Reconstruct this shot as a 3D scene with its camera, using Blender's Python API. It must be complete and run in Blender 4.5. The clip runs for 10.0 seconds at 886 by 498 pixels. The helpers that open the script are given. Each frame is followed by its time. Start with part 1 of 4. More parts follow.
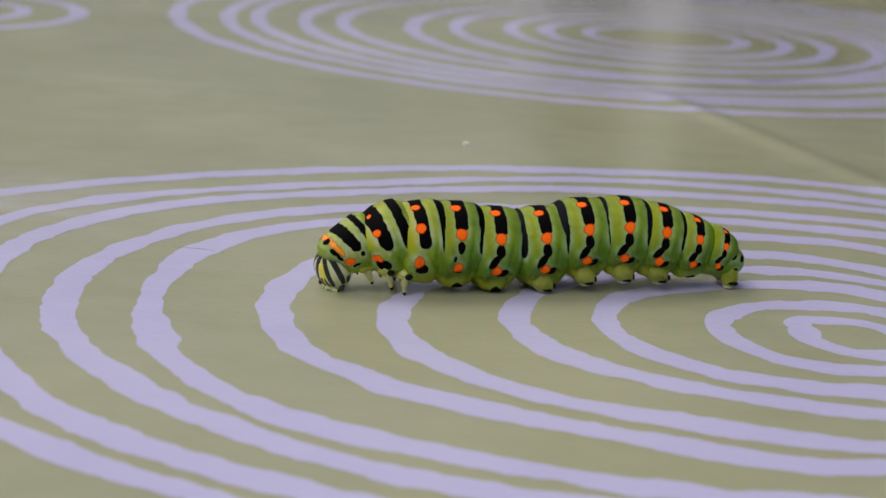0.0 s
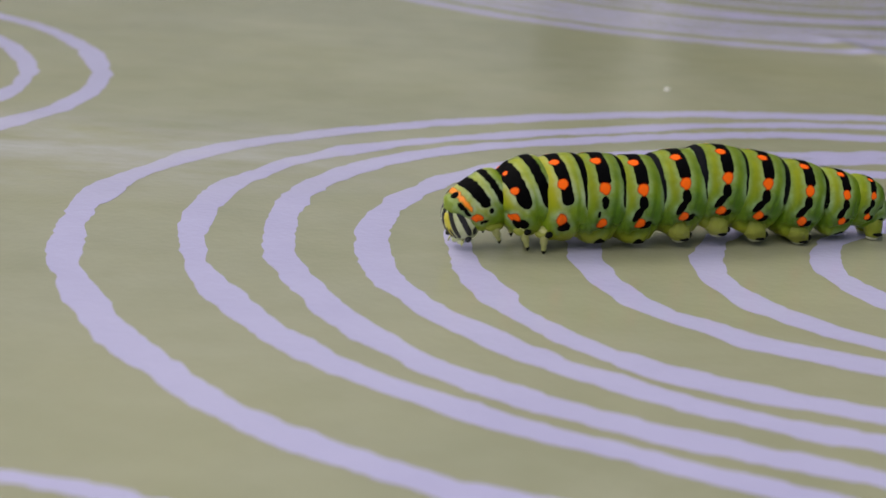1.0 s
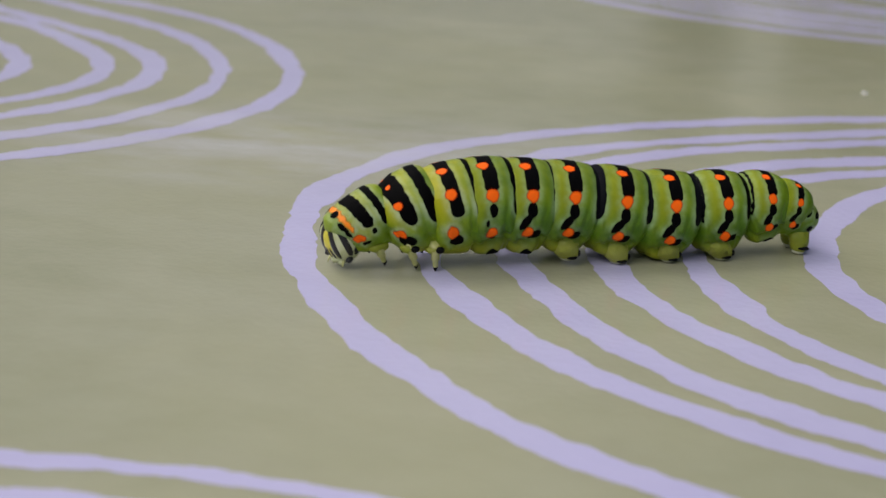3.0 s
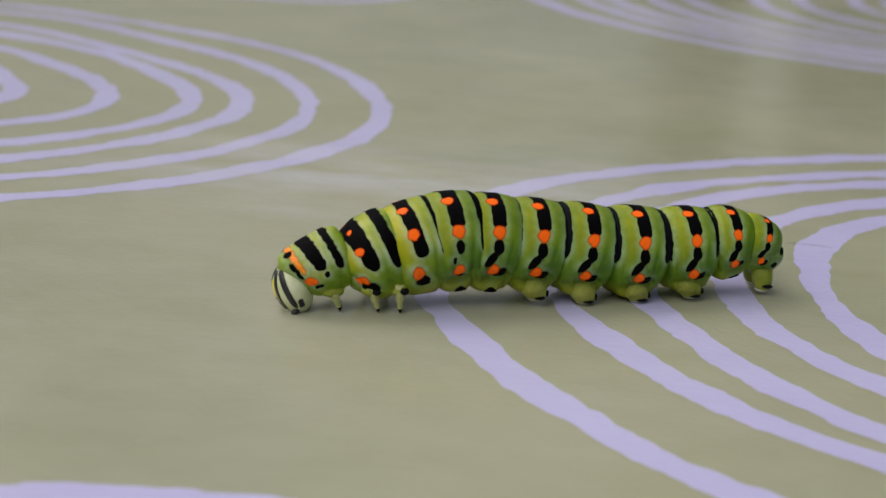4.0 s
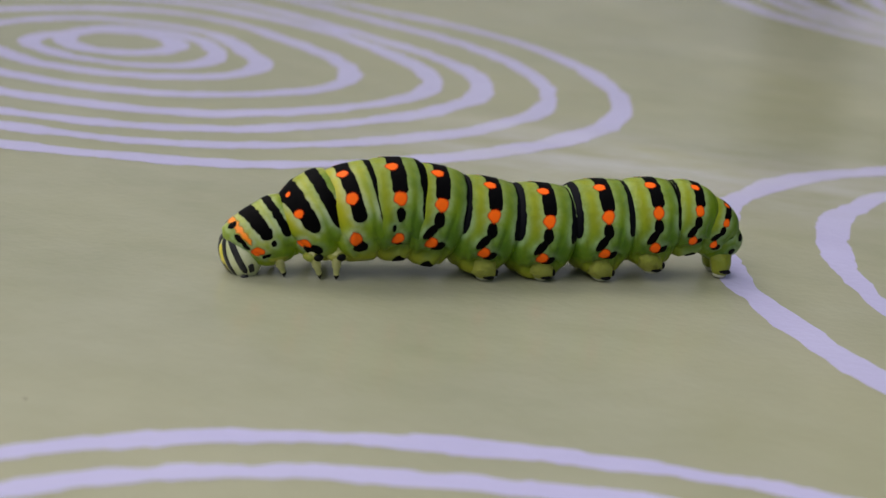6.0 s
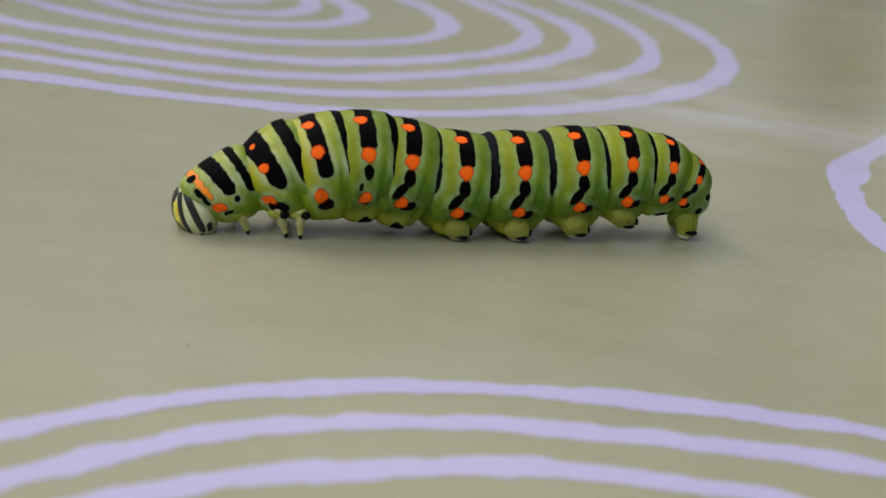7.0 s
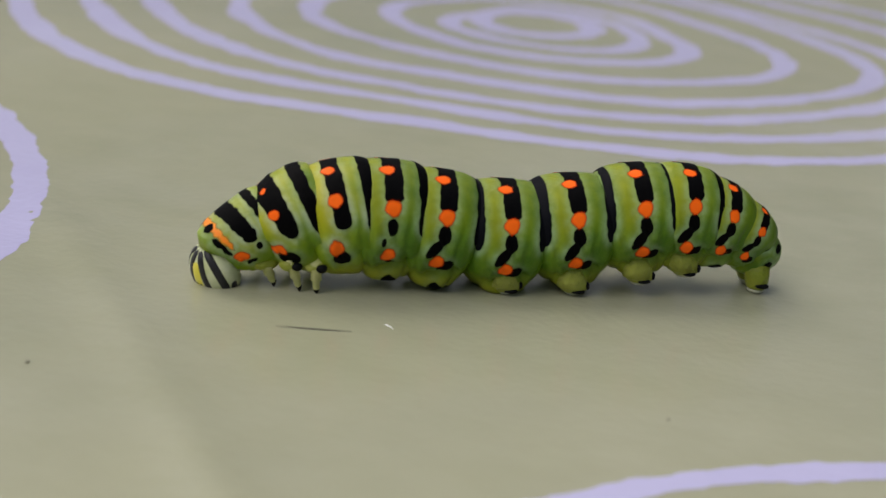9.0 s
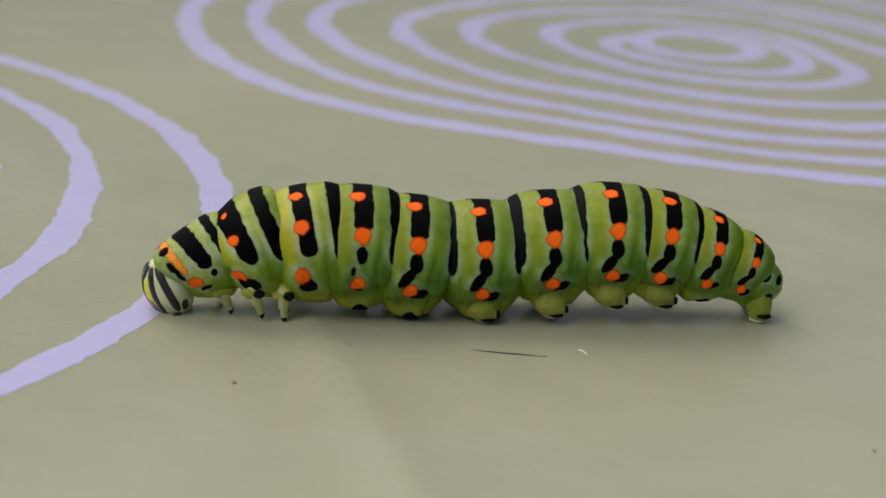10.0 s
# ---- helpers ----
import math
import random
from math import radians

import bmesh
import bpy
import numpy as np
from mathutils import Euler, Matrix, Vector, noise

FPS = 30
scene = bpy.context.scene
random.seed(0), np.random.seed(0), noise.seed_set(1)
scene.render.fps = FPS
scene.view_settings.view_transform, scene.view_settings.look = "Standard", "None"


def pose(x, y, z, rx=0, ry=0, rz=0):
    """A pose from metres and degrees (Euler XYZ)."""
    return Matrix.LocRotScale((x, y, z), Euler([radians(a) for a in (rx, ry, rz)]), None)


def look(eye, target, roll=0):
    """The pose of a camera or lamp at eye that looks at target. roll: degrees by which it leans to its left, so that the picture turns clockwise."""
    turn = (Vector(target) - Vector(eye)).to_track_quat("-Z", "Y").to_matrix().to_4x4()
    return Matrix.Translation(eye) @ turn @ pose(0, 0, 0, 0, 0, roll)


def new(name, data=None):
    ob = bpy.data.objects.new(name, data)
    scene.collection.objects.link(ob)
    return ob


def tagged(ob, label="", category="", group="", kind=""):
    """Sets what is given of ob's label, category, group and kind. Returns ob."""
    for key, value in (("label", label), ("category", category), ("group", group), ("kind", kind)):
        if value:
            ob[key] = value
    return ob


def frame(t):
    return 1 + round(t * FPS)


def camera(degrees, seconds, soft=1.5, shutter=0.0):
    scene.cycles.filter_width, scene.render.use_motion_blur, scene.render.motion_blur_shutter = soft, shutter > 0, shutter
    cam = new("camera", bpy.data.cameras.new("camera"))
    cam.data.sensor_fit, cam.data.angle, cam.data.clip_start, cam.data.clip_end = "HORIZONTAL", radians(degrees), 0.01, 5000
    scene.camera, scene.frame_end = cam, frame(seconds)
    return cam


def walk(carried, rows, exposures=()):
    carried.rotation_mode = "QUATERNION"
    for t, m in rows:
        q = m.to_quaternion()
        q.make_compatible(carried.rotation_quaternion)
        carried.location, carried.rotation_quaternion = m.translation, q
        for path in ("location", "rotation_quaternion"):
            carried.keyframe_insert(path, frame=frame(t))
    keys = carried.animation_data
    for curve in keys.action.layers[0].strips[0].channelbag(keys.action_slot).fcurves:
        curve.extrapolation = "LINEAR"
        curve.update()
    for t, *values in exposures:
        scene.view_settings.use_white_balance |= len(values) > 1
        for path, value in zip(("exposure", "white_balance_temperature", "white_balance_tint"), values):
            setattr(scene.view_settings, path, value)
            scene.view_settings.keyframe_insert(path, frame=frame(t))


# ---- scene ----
EXPOSURES = ((0, -0.10, 6420, 8), (3, -0.08, 6350, 9), (10, -0.04, 6300, 10))
cam = camera(32.0, 10.0, shutter=0.12)


def shot(x, y, z, yaw, pitch, roll):
    """A hand-held pose: heading from +y, tilt and lean in degrees."""
    return pose(x, y, z, 90 + pitch, 0, yaw) @ pose(0, 0, 0, 0, 0, roll)


walk(cam, [
    (0, shot(0.00424, -0.00152, 0.04108, 1.28, -16.10, 3.29)),
    (0.1, shot(-0.00006, -0.00299, 0.04224, 0.18, -16.33, 3.80)),
    (0.2, shot(-0.00486, -0.00180, 0.04184, -0.26, -16.52, 3.64)),
    (0.3, shot(-0.00881, -0.00319, 0.04135, 0.95, -16.80, 3.68)),
    (0.5, shot(-0.01640, -0.00290, 0.04013, 1.66, -18.22, 3.53)),
    (0.7, shot(-0.02011, -0.00140, 0.03988, 1.73, -18.85, 2.88)),
    (1, shot(-0.02336, -0.00003, 0.03996, 0.35, -18.28, 3.12)),
    (1.2, shot(-0.02481, 0.00084, 0.04034, -0.05, -17.72, 3.34)),
    (1.5, shot(-0.02830, 0.00124, 0.03977, 0.13, -17.08, 3.00)),
    (1.7, shot(-0.03006, 0.00228, 0.03944, 0.48, -17.15, 3.33)),
    (2, shot(-0.02972, 0.00180, 0.03934, 1.61, -17.71, 2.54)),
    (2.2, shot(-0.02974, 0.00125, 0.04054, 2.06, -18.38, 2.44)),
    (2.5, shot(-0.03009, 0.00187, 0.03943, 3.43, -18.73, 1.98)),
    (2.7, shot(-0.03144, 0.00202, 0.03996, 4.07, -19.02, 2.25)),
    (3.8, shot(-0.04284, 0.00023, 0.03907, 3.35, -17.24, 4.13)),
    (4, shot(-0.04476, 0.00188, 0.03944, 4.19, -17.60, 3.30)),
    (4.3, shot(-0.04870, 0.00010, 0.03820, 4.60, -16.79, 3.70)),
    (4.5, shot(-0.05212, 0.00029, 0.03808, 4.99, -16.92, 4.03)),
    (5, shot(-0.05762, -0.00053, 0.03729, 5.30, -17.02, 4.56)),
    (5.2, shot(-0.05867, -0.00076, 0.03722, 5.24, -17.14, 4.92)),
    (6.3, shot(-0.06445, -0.00241, 0.03604, 7.88, -17.94, 5.44)),
    (6.5, shot(-0.06690, -0.00125, 0.03418, 7.72, -18.14, 5.77)),
    (7, shot(-0.07020, -0.00110, 0.03430, 8.15, -19.22, 5.88)),
    (7.3, shot(-0.07319, -0.00268, 0.03440, 9.35, -19.28, 5.01)),
    (7.5, shot(-0.07515, -0.00270, 0.03524, 10.03, -19.47, 4.98)),
    (8, shot(-0.07986, -0.00243, 0.03598, 11.86, -19.25, 4.12)),
    (8.5, shot(-0.08481, -0.00178, 0.03413, 12.54, -19.01, 4.75)),
    (8.8, shot(-0.08580, -0.00160, 0.03418, 14.51, -19.18, 4.30)),
    (9, shot(-0.08688, -0.00088, 0.03468, 15.40, -19.34, 4.59)),
    (9.5, shot(-0.09011, -0.00150, 0.03502, 17.33, -19.15, 4.35)),
    (9.7, shot(-0.09002, -0.00227, 0.03472, 18.69, -18.90, 3.75)),
    (10, shot(-0.09085, -0.00250, 0.03489, 20.24, -18.98, 3.50)),
], EXPOSURES)

# ---- daylight: a terrace in open shade ----
world = bpy.data.worlds.new("world")
scene.world = world
world.use_nodes = True
wn = world.node_tree.nodes
sky = wn.new("ShaderNodeTexSky")
sky.sky_type, sky.sun_disc = "NISHITA", False
sky.dust_density, sky.ozone_density = 5.0, 0.5
sky.sun_elevation, sky.sun_rotation = radians(58), radians(-65)
haze = wn.new("ShaderNodeHueSaturation")  # a hazy, paler sky
haze.inputs["Saturation"].default_value = 0.7
world.node_tree.links.new(sky.outputs[0], haze.inputs["Color"])
world.node_tree.links.new(haze.outputs[0], wn["Background"].inputs[0])
wn["Background"].inputs[1].default_value = 0.135
sun = new("sun", bpy.data.lights.new("sun", "SUN"))
sun.data.energy, sun.data.angle, sun.data.color = 1.5, radians(36), (1.0, 0.92, 0.80)
sun.matrix_basis = look((-0.34, -0.56, 0.74), (0, 0, 0))


# ---- materials ----
def nodes_of(name):
    m = bpy.data.materials.new(name)
    m.use_nodes = True
    nt = m.node_tree
    return m, nt, nt.nodes["Principled BSDF"]


def add(nt, kind, **inputs):
    n = nt.nodes.new(kind)
    for key, value in inputs.items():
        n.inputs[key.replace("_", " ")].default_value = value
    return n


def texco(nt, scale=1.0):
    co = nt.nodes.new("ShaderNodeTexCoord")
    mp = nt.nodes.new("ShaderNodeMapping")
    mp.inputs["Scale"].default_value = (scale, scale, scale) if isinstance(scale, (int, float)) else scale
    nt.links.new(co.outputs["Object"], mp.inputs[0])
    return mp.outputs[0]


def noise_tex(nt, vec, scale, detail=3.0, rough=0.55):
    n = add(nt, "ShaderNodeTexNoise", Scale=scale, Detail=detail, Roughness=rough)
    nt.links.new(vec, n.inputs["Vector"])
    return n.outputs["Fac"]


def ramp(nt, fac, stops):
    r = nt.nodes.new("ShaderNodeValToRGB")
    while len(r.color_ramp.elements) < len(stops):
        r.color_ramp.elements.new(0.5)
    for e, (p, c) in zip(r.color_ramp.elements, stops):
        e.position, e.color = p, (*c, 1) if len(c) == 3 else c
    nt.links.new(fac, r.inputs[0])
    return r.outputs[0]


def mix(nt, fac, a, b, mode="MIX"):
    m = nt.nodes.new("ShaderNodeMix")
    m.data_type, m.blend_type = "RGBA", mode
    for sock, val in ((m.inputs[0], fac), (m.inputs[6], a), (m.inputs[7], b)):
        if isinstance(val, (int, float)):
            sock.default_value = val
        elif isinstance(val, tuple):
            sock.default_value = (*val, 1)
        else:
            nt.links.new(val, sock)
    return m.outputs[2]


def bump(nt, bsdf, height, strength, distance):
    b = add(nt, "ShaderNodeBump", Strength=strength, Distance=distance)
    nt.links.new(height, b.inputs["Height"])
    nt.links.new(b.outputs[0], bsdf.inputs["Normal"])


def oilcloth(name, base, pale, dark, yellowed, rough):
    """Printed vinyl-coated cotton: faint brushed tone, weave relief, scuffs and a milky sheen painted in."""
    m, nt, b = nodes_of(name)
    co = texco(nt)
    cloudy = noise_tex(nt, co, 26, 4, 0.6)
    streak = noise_tex(nt, texco(nt, (1.0, 1.7, 1.0)), 130, 4, 0.65)
    col = ramp(nt, cloudy, [(0.3, dark), (0.52, base), (0.75, pale)])
    col = mix(nt, 0.22, col, ramp(nt, streak, [(0.35, dark), (0.62, pale)]))
    tint = ramp(nt, noise_tex(nt, co, 14, 4, 0.6), [(0.42, (0, 0, 0)), (0.66, (0.55, 0.55, 0.55))])
    col = mix(nt, tint, col, yellowed)
    # milky scuffed patch; its pale sheen is put into the base colour
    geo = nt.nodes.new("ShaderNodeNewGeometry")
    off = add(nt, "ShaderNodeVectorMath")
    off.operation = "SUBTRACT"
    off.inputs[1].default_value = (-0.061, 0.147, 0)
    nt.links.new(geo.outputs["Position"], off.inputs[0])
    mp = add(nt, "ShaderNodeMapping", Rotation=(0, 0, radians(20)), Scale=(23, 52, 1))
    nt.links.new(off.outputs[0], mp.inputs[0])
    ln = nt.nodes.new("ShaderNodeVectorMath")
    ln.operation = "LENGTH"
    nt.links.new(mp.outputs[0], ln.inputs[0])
    sheen_patch = ramp(nt, ln.outputs["Value"], [(0.1, (1, 1, 1)), (1.0, (0, 0, 0))])
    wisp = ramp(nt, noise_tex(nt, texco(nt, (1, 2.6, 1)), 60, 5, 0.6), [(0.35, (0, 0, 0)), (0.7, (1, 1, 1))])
    both = mix(nt, 1.0, sheen_patch, wisp, "MULTIPLY")
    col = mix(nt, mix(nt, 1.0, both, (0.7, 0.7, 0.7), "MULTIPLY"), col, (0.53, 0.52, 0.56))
    nt.links.new(col, b.inputs["Base Color"])
    rg = ramp(nt, cloudy, [(0.3, (rough - 0.04,) * 3), (0.75, (rough + 0.06,) * 3)])
    nt.links.new(rg, b.inputs["Roughness"])
    b.inputs["Specular IOR Level"].default_value = 0.6
    weave = noise_tex(nt, co, 1500, 2, 0.5)
    bump(nt, b, mix(nt, 0.5, weave, noise_tex(nt, co, 220, 3)), 0.18, 0.0003)
    return m


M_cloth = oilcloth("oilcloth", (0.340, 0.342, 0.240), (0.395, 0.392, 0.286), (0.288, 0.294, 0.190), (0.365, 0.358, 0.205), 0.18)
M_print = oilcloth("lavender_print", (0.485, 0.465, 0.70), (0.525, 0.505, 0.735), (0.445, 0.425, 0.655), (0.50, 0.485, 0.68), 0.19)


def skin(name, top, side, low, pale, dark, lemon, relief_=0.4):
    """Caterpillar skin: yellower back and fore half, green flank, pale edging of pigment and painted gloss, soft
    puckers.
    """
    m, nt, b = nodes_of(name)
    co = nt.nodes.new("ShaderNodeTexCoord").outputs["Object"]
    sep = nt.nodes.new("ShaderNodeSeparateXYZ")
    nt.links.new(co, sep.inputs[0])

    def span(sock, lo, hi, wobble, scale):
        mr = add(nt, "ShaderNodeMapRange", From_Min=lo, From_Max=hi)
        nt.links.new(sock, mr.inputs[0])
        w = add(nt, "ShaderNodeMath")
        w.operation = "MULTIPLY_ADD"
        w.inputs[1].default_value = wobble
        nt.links.new(noise_tex(nt, co, scale, 3), w.inputs[0])
        nt.links.new(mr.outputs[0], w.inputs[2])
        return w.outputs[0]

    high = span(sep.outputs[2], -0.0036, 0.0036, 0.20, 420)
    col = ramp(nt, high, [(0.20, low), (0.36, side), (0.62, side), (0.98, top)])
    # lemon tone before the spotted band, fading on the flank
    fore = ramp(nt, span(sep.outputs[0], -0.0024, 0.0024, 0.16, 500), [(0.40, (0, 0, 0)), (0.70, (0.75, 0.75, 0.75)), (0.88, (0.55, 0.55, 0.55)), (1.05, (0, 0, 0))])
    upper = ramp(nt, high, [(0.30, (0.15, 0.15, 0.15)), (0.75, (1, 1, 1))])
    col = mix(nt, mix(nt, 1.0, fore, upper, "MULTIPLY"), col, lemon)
    # pale edging of every marking, pigment plus painted gloss, strongest on the flank
    edging = nt.nodes.new("ShaderNodeAttribute")
    edging.attribute_name = "edging"
    flank = ramp(nt, high, [(0.18, (0.15, 0.15, 0.15)), (0.40, (1, 1, 1)), (0.74, (0.85, 0.85, 0.85)), (1.0, (0.35, 0.35, 0.35))])
    wisp = ramp(nt, noise_tex(nt, co, 900, 3, 0.55), [(0.30, (0.15, 0.15, 0.15)), (0.58, (1, 1, 1))])
    col = mix(nt, mix(nt, 1.0, mix(nt, 1.0, edging.outputs["Color"], flank, "MULTIPLY"), wisp, "MULTIPLY"), col, pale)
    # cloudy green shading of the skin and fine speckle
    cloud = ramp(nt, noise_tex(nt, co, 330, 4, 0.5), [(0.32, (0.75, 0.75, 0.75)), (0.60, (0, 0, 0))])
    col = mix(nt, cloud, col, dark)
    fine = noise_tex(nt, co, 3600, 3, 0.6)
    col = mix(nt, 0.06, col, ramp(nt, fine, [(0.3, dark), (0.7, lemon)]))
    nt.links.new(col, b.inputs["Base Color"])
    b.inputs["Roughness"].default_value = 0.36
    b.inputs["Specular IOR Level"].default_value = 0.26
    b.inputs["Subsurface Weight"].default_value = 0.15
    b.inputs["Subsurface Radius"].default_value = (0.0006, 0.0008, 0.0002)
    b.inputs["Subsurface Scale"].default_value = 0.5
    bump(nt, b, mix(nt, 0.75, fine, noise_tex(nt, co, 1000, 4, 0.6)), relief_, 0.00028)
    return m


def pigment(name, rim, heart, scale, rough, spec, soft, wander):
    """Pigment of a marking: ragged, soft-rimmed, deeper in tone towards its rim."""
    m, nt, b = nodes_of(name)
    co = nt.nodes.new("ShaderNodeTexCoord").outputs["Object"]
    at_rim = nt.nodes.new("ShaderNodeAttribute")
    at_rim.attribute_name = "inside"
    n = noise_tex(nt, co, scale, 4, 0.65)
    w = add(nt, "ShaderNodeMath")
    w.operation = "MULTIPLY_ADD"
    w.inputs[1].default_value = wander
    nt.links.new(n, w.inputs[0])
    nt.links.new(at_rim.outputs["Fac"], w.inputs[2])
    lo = 0.12 + wander / 2
    cover = ramp(nt, w.outputs[0], [(lo, (0, 0, 0)), (min(lo + soft, 1.0), (1, 1, 1))])
    tone = ramp(nt, w.outputs[0], [(lo + 0.1, rim), (min(lo + 0.55, 1.0), heart)])
    nt.links.new(tone, b.inputs["Base Color"])
    b.inputs["Roughness"].default_value = rough
    b.inputs["Specular IOR Level"].default_value = spec
    bump(nt, b, noise_tex(nt, co, 1400, 4, 0.6), 0.35, 0.00012)
    clear = nt.nodes.new("ShaderNodeBsdfTransparent")
    both = nt.nodes.new("ShaderNodeMixShader")
    nt.links.new(cover, both.inputs[0])
    nt.links.new(clear.outputs[0], both.inputs[1])
    nt.links.new(b.outputs[0], both.inputs[2])
    nt.links.new(both.outputs[0], nt.nodes["Material Output"].inputs["Surface"])
    return m


def speckled(name, a, b_, scale, rough, spec=0.4, relief=0.3):
    m, nt, b = nodes_of(name)
    co = nt.nodes.new("ShaderNodeTexCoord").outputs["Object"]
    n = noise_tex(nt, co, scale, 4, 0.6)
    nt.links.new(ramp(nt, n, [(0.32, a), (0.7, b_)]), b.inputs["Base Color"])
    b.inputs["Roughness"].default_value = rough
    b.inputs["Specular IOR Level"].default_value = spec
    bump(nt, b, n, relief, 0.0001)
    return m


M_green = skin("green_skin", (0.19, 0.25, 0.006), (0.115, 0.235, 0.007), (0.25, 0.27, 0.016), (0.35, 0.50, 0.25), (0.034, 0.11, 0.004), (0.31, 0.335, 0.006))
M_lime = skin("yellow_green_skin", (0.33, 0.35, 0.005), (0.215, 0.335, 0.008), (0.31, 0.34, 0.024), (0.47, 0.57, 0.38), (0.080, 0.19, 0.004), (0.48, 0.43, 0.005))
M_belly = skin("belly_skin", (0.26, 0.31, 0.025), (0.29, 0.32, 0.035), (0.34, 0.36, 0.07), (0.38, 0.43, 0.15), (0.13, 0.18, 0.012), (0.37, 0.37, 0.035), 1.1)
M_black = pigment("black_marking", (0.003, 0.0034, 0.003), (0.0012, 0.0012, 0.0014), 2200, 0.6, 0.04, 0.10, 0.30)
M_claw = speckled("black_claw", (0.002, 0.002, 0.0023), (0.007, 0.007, 0.008), 1500, 0.5, 0.1)
M_fold = pigment("slate_fold_marking", (0.003, 0.0034, 0.0045), (0.0045, 0.005, 0.0075), 2200, 0.6, 0.05, 0.10, 0.25)
M_orange = pigment("orange_marking", (0.72, 0.060, 0.002), (1.0, 0.150, 0.004), 1500, 0.5, 0.12, 0.34, 0.34)
M_amber = pigment("amber_collar", (0.80, 0.32, 0.02), (0.95, 0.26, 0.012), 1500, 0.45, 0.3, 0.4, 0.5)
M_head = speckled("head_shell", (0.50, 0.54, 0.26), (0.66, 0.68, 0.46), 900, 0.36, 0.5)
M_yellow = speckled("yellow_face", (0.66, 0.58, 0.05), (0.78, 0.70, 0.10), 900, 0.4, 0.4)
M_stripe = speckled("grey_black_stripe", (0.008, 0.008, 0.009), (0.035, 0.034, 0.038), 1500, 0.4, 0.3)
M_leg = speckled("pale_leg", (0.40, 0.42, 0.12), (0.60, 0.58, 0.28), 1500, 0.45, 0.4)
M_pad = speckled("pale_foot_pad", (0.44, 0.44, 0.30), (0.56, 0.55, 0.42), 1500, 0.4, 0.4)
M_speck = speckled("dull_speck", (0.17, 0.165, 0.12), (0.26, 0.25, 0.18), 2500, 0.7, 0.2)
M_hair = speckled("dark_hair", (0.02, 0.018, 0.015), (0.06, 0.05, 0.04), 3000, 0.4)
M_lint = speckled("white_lint", (0.75, 0.75, 0.72), (0.9, 0.9, 0.88), 4000, 0.6)
# tones of the unseen walls, picked for what the cloth mirrors
M_wall = speckled("grey_plaster", (0.36, 0.37, 0.39), (0.44, 0.45, 0.47), 3, 0.8, 0.2)
M_dark = speckled("dark_green_wall", (0.05, 0.06, 0.045), (0.09, 0.10, 0.075), 5, 0.7, 0.3)
M_streak_wall = speckled("pale_plaster", (0.42, 0.42, 0.40), (0.50, 0.50, 0.48), 3, 0.8, 0.2)
M_slate = speckled("slate_blue_wall", (0.016, 0.018, 0.020), (0.034, 0.037, 0.040), 5, 0.7, 0.3)
M_paving = speckled("paving", (0.20, 0.19, 0.17), (0.30, 0.29, 0.26), 6, 0.8, 0.2)
M_wood = speckled("floor_wood", (0.16, 0.09, 0.05), (0.26, 0.16, 0.09), 9, 0.5)


# ---- building helpers ----
def part(name, bm, material, parent=None, label="", smooth=True, keep=False):
    """Link a bmesh as one mesh object under a thing or a part."""
    if not keep:
        bmesh.ops.recalc_face_normals(bm, faces=bm.faces)
    if smooth:
        for fc in bm.faces:
            fc.smooth = True
    me = bpy.data.meshes.new(name)
    bm.to_mesh(me)
    bm.free()
    me.materials.append(material)
    ob = new(name, me)
    if parent is not None:
        ob.parent = parent
    if label:
        tagged(ob, label)
    return ob


def box(bm, x0, y0, z0, x1, y1, z1):
    m = Matrix.Translation(((x0 + x1) / 2, (y0 + y1) / 2, (z0 + z1) / 2)) @ Matrix.Diagonal((x1 - x0, y1 - y0, z1 - z0, 1))
    bmesh.ops.create_cube(bm, size=1, matrix=m)


def noise2(x, y, seed=0.0):
    return noise.noise(Vector((x, y, seed)))


# ---- terrace: paved ground and unseen plain walls, added to close the place ----
ZF = -0.75


def slab(name, material, *b):
    bm = bmesh.new()
    box(bm, *b)
    return tagged(part(name, bm, material, smooth=False), kind="structure")


slab("ground", M_paving, -30, -30, ZF - 0.2, 30, 30, ZF)
slab("wall_north_1", M_wall, -3.2, 2.6, ZF, 0.10, 2.85, 1.9)
# unseen dark stretches and a pale strip, added to shape the cloth's reflection
slab("wall_north_2", M_slate, 0.10, 2.6, ZF, 0.25, 2.85, 1.9)
slab("wall_north_3", M_streak_wall, 0.25, 2.58, ZF, 0.33, 2.85, 1.9)
slab("wall_north_4", M_slate, 0.33, 2.6, ZF, 2.95, 2.85, 1.9)
# unseen too: low ones let sky light in, the dark one dims the right
slab("wall_south", M_wall, -3.2, -2.6, ZF, 3.2, -2.35, 0.1)
slab("wall_east", M_dark, 2.95, -2.35, ZF, 3.2, 2.6, 1.9)
slab("wall_west", M_wall, -3.2, -2.35, ZF, -2.95, 2.6, 0.5)

# ---- the table ----
TX0, TX1, TY0, TY1 = -0.62, 0.58, -0.28, 0.62
table = tagged(new("table"), "wooden table hidden under a printed oilcloth", "table")
table.location = ((TX0 + TX1) / 2, (TY0 + TY1) / 2, ZF)
bm = bmesh.new()
box(bm, TX0 + 0.003 - table.location.x, TY0 + 0.003 - table.location.y, -0.03 - ZF, TX1 - 0.003 - table.location.x, TY1 - 0.003 - table.location.y, -0.0012 - ZF)
part("tabletop", bm, M_wood, table, smooth=False)
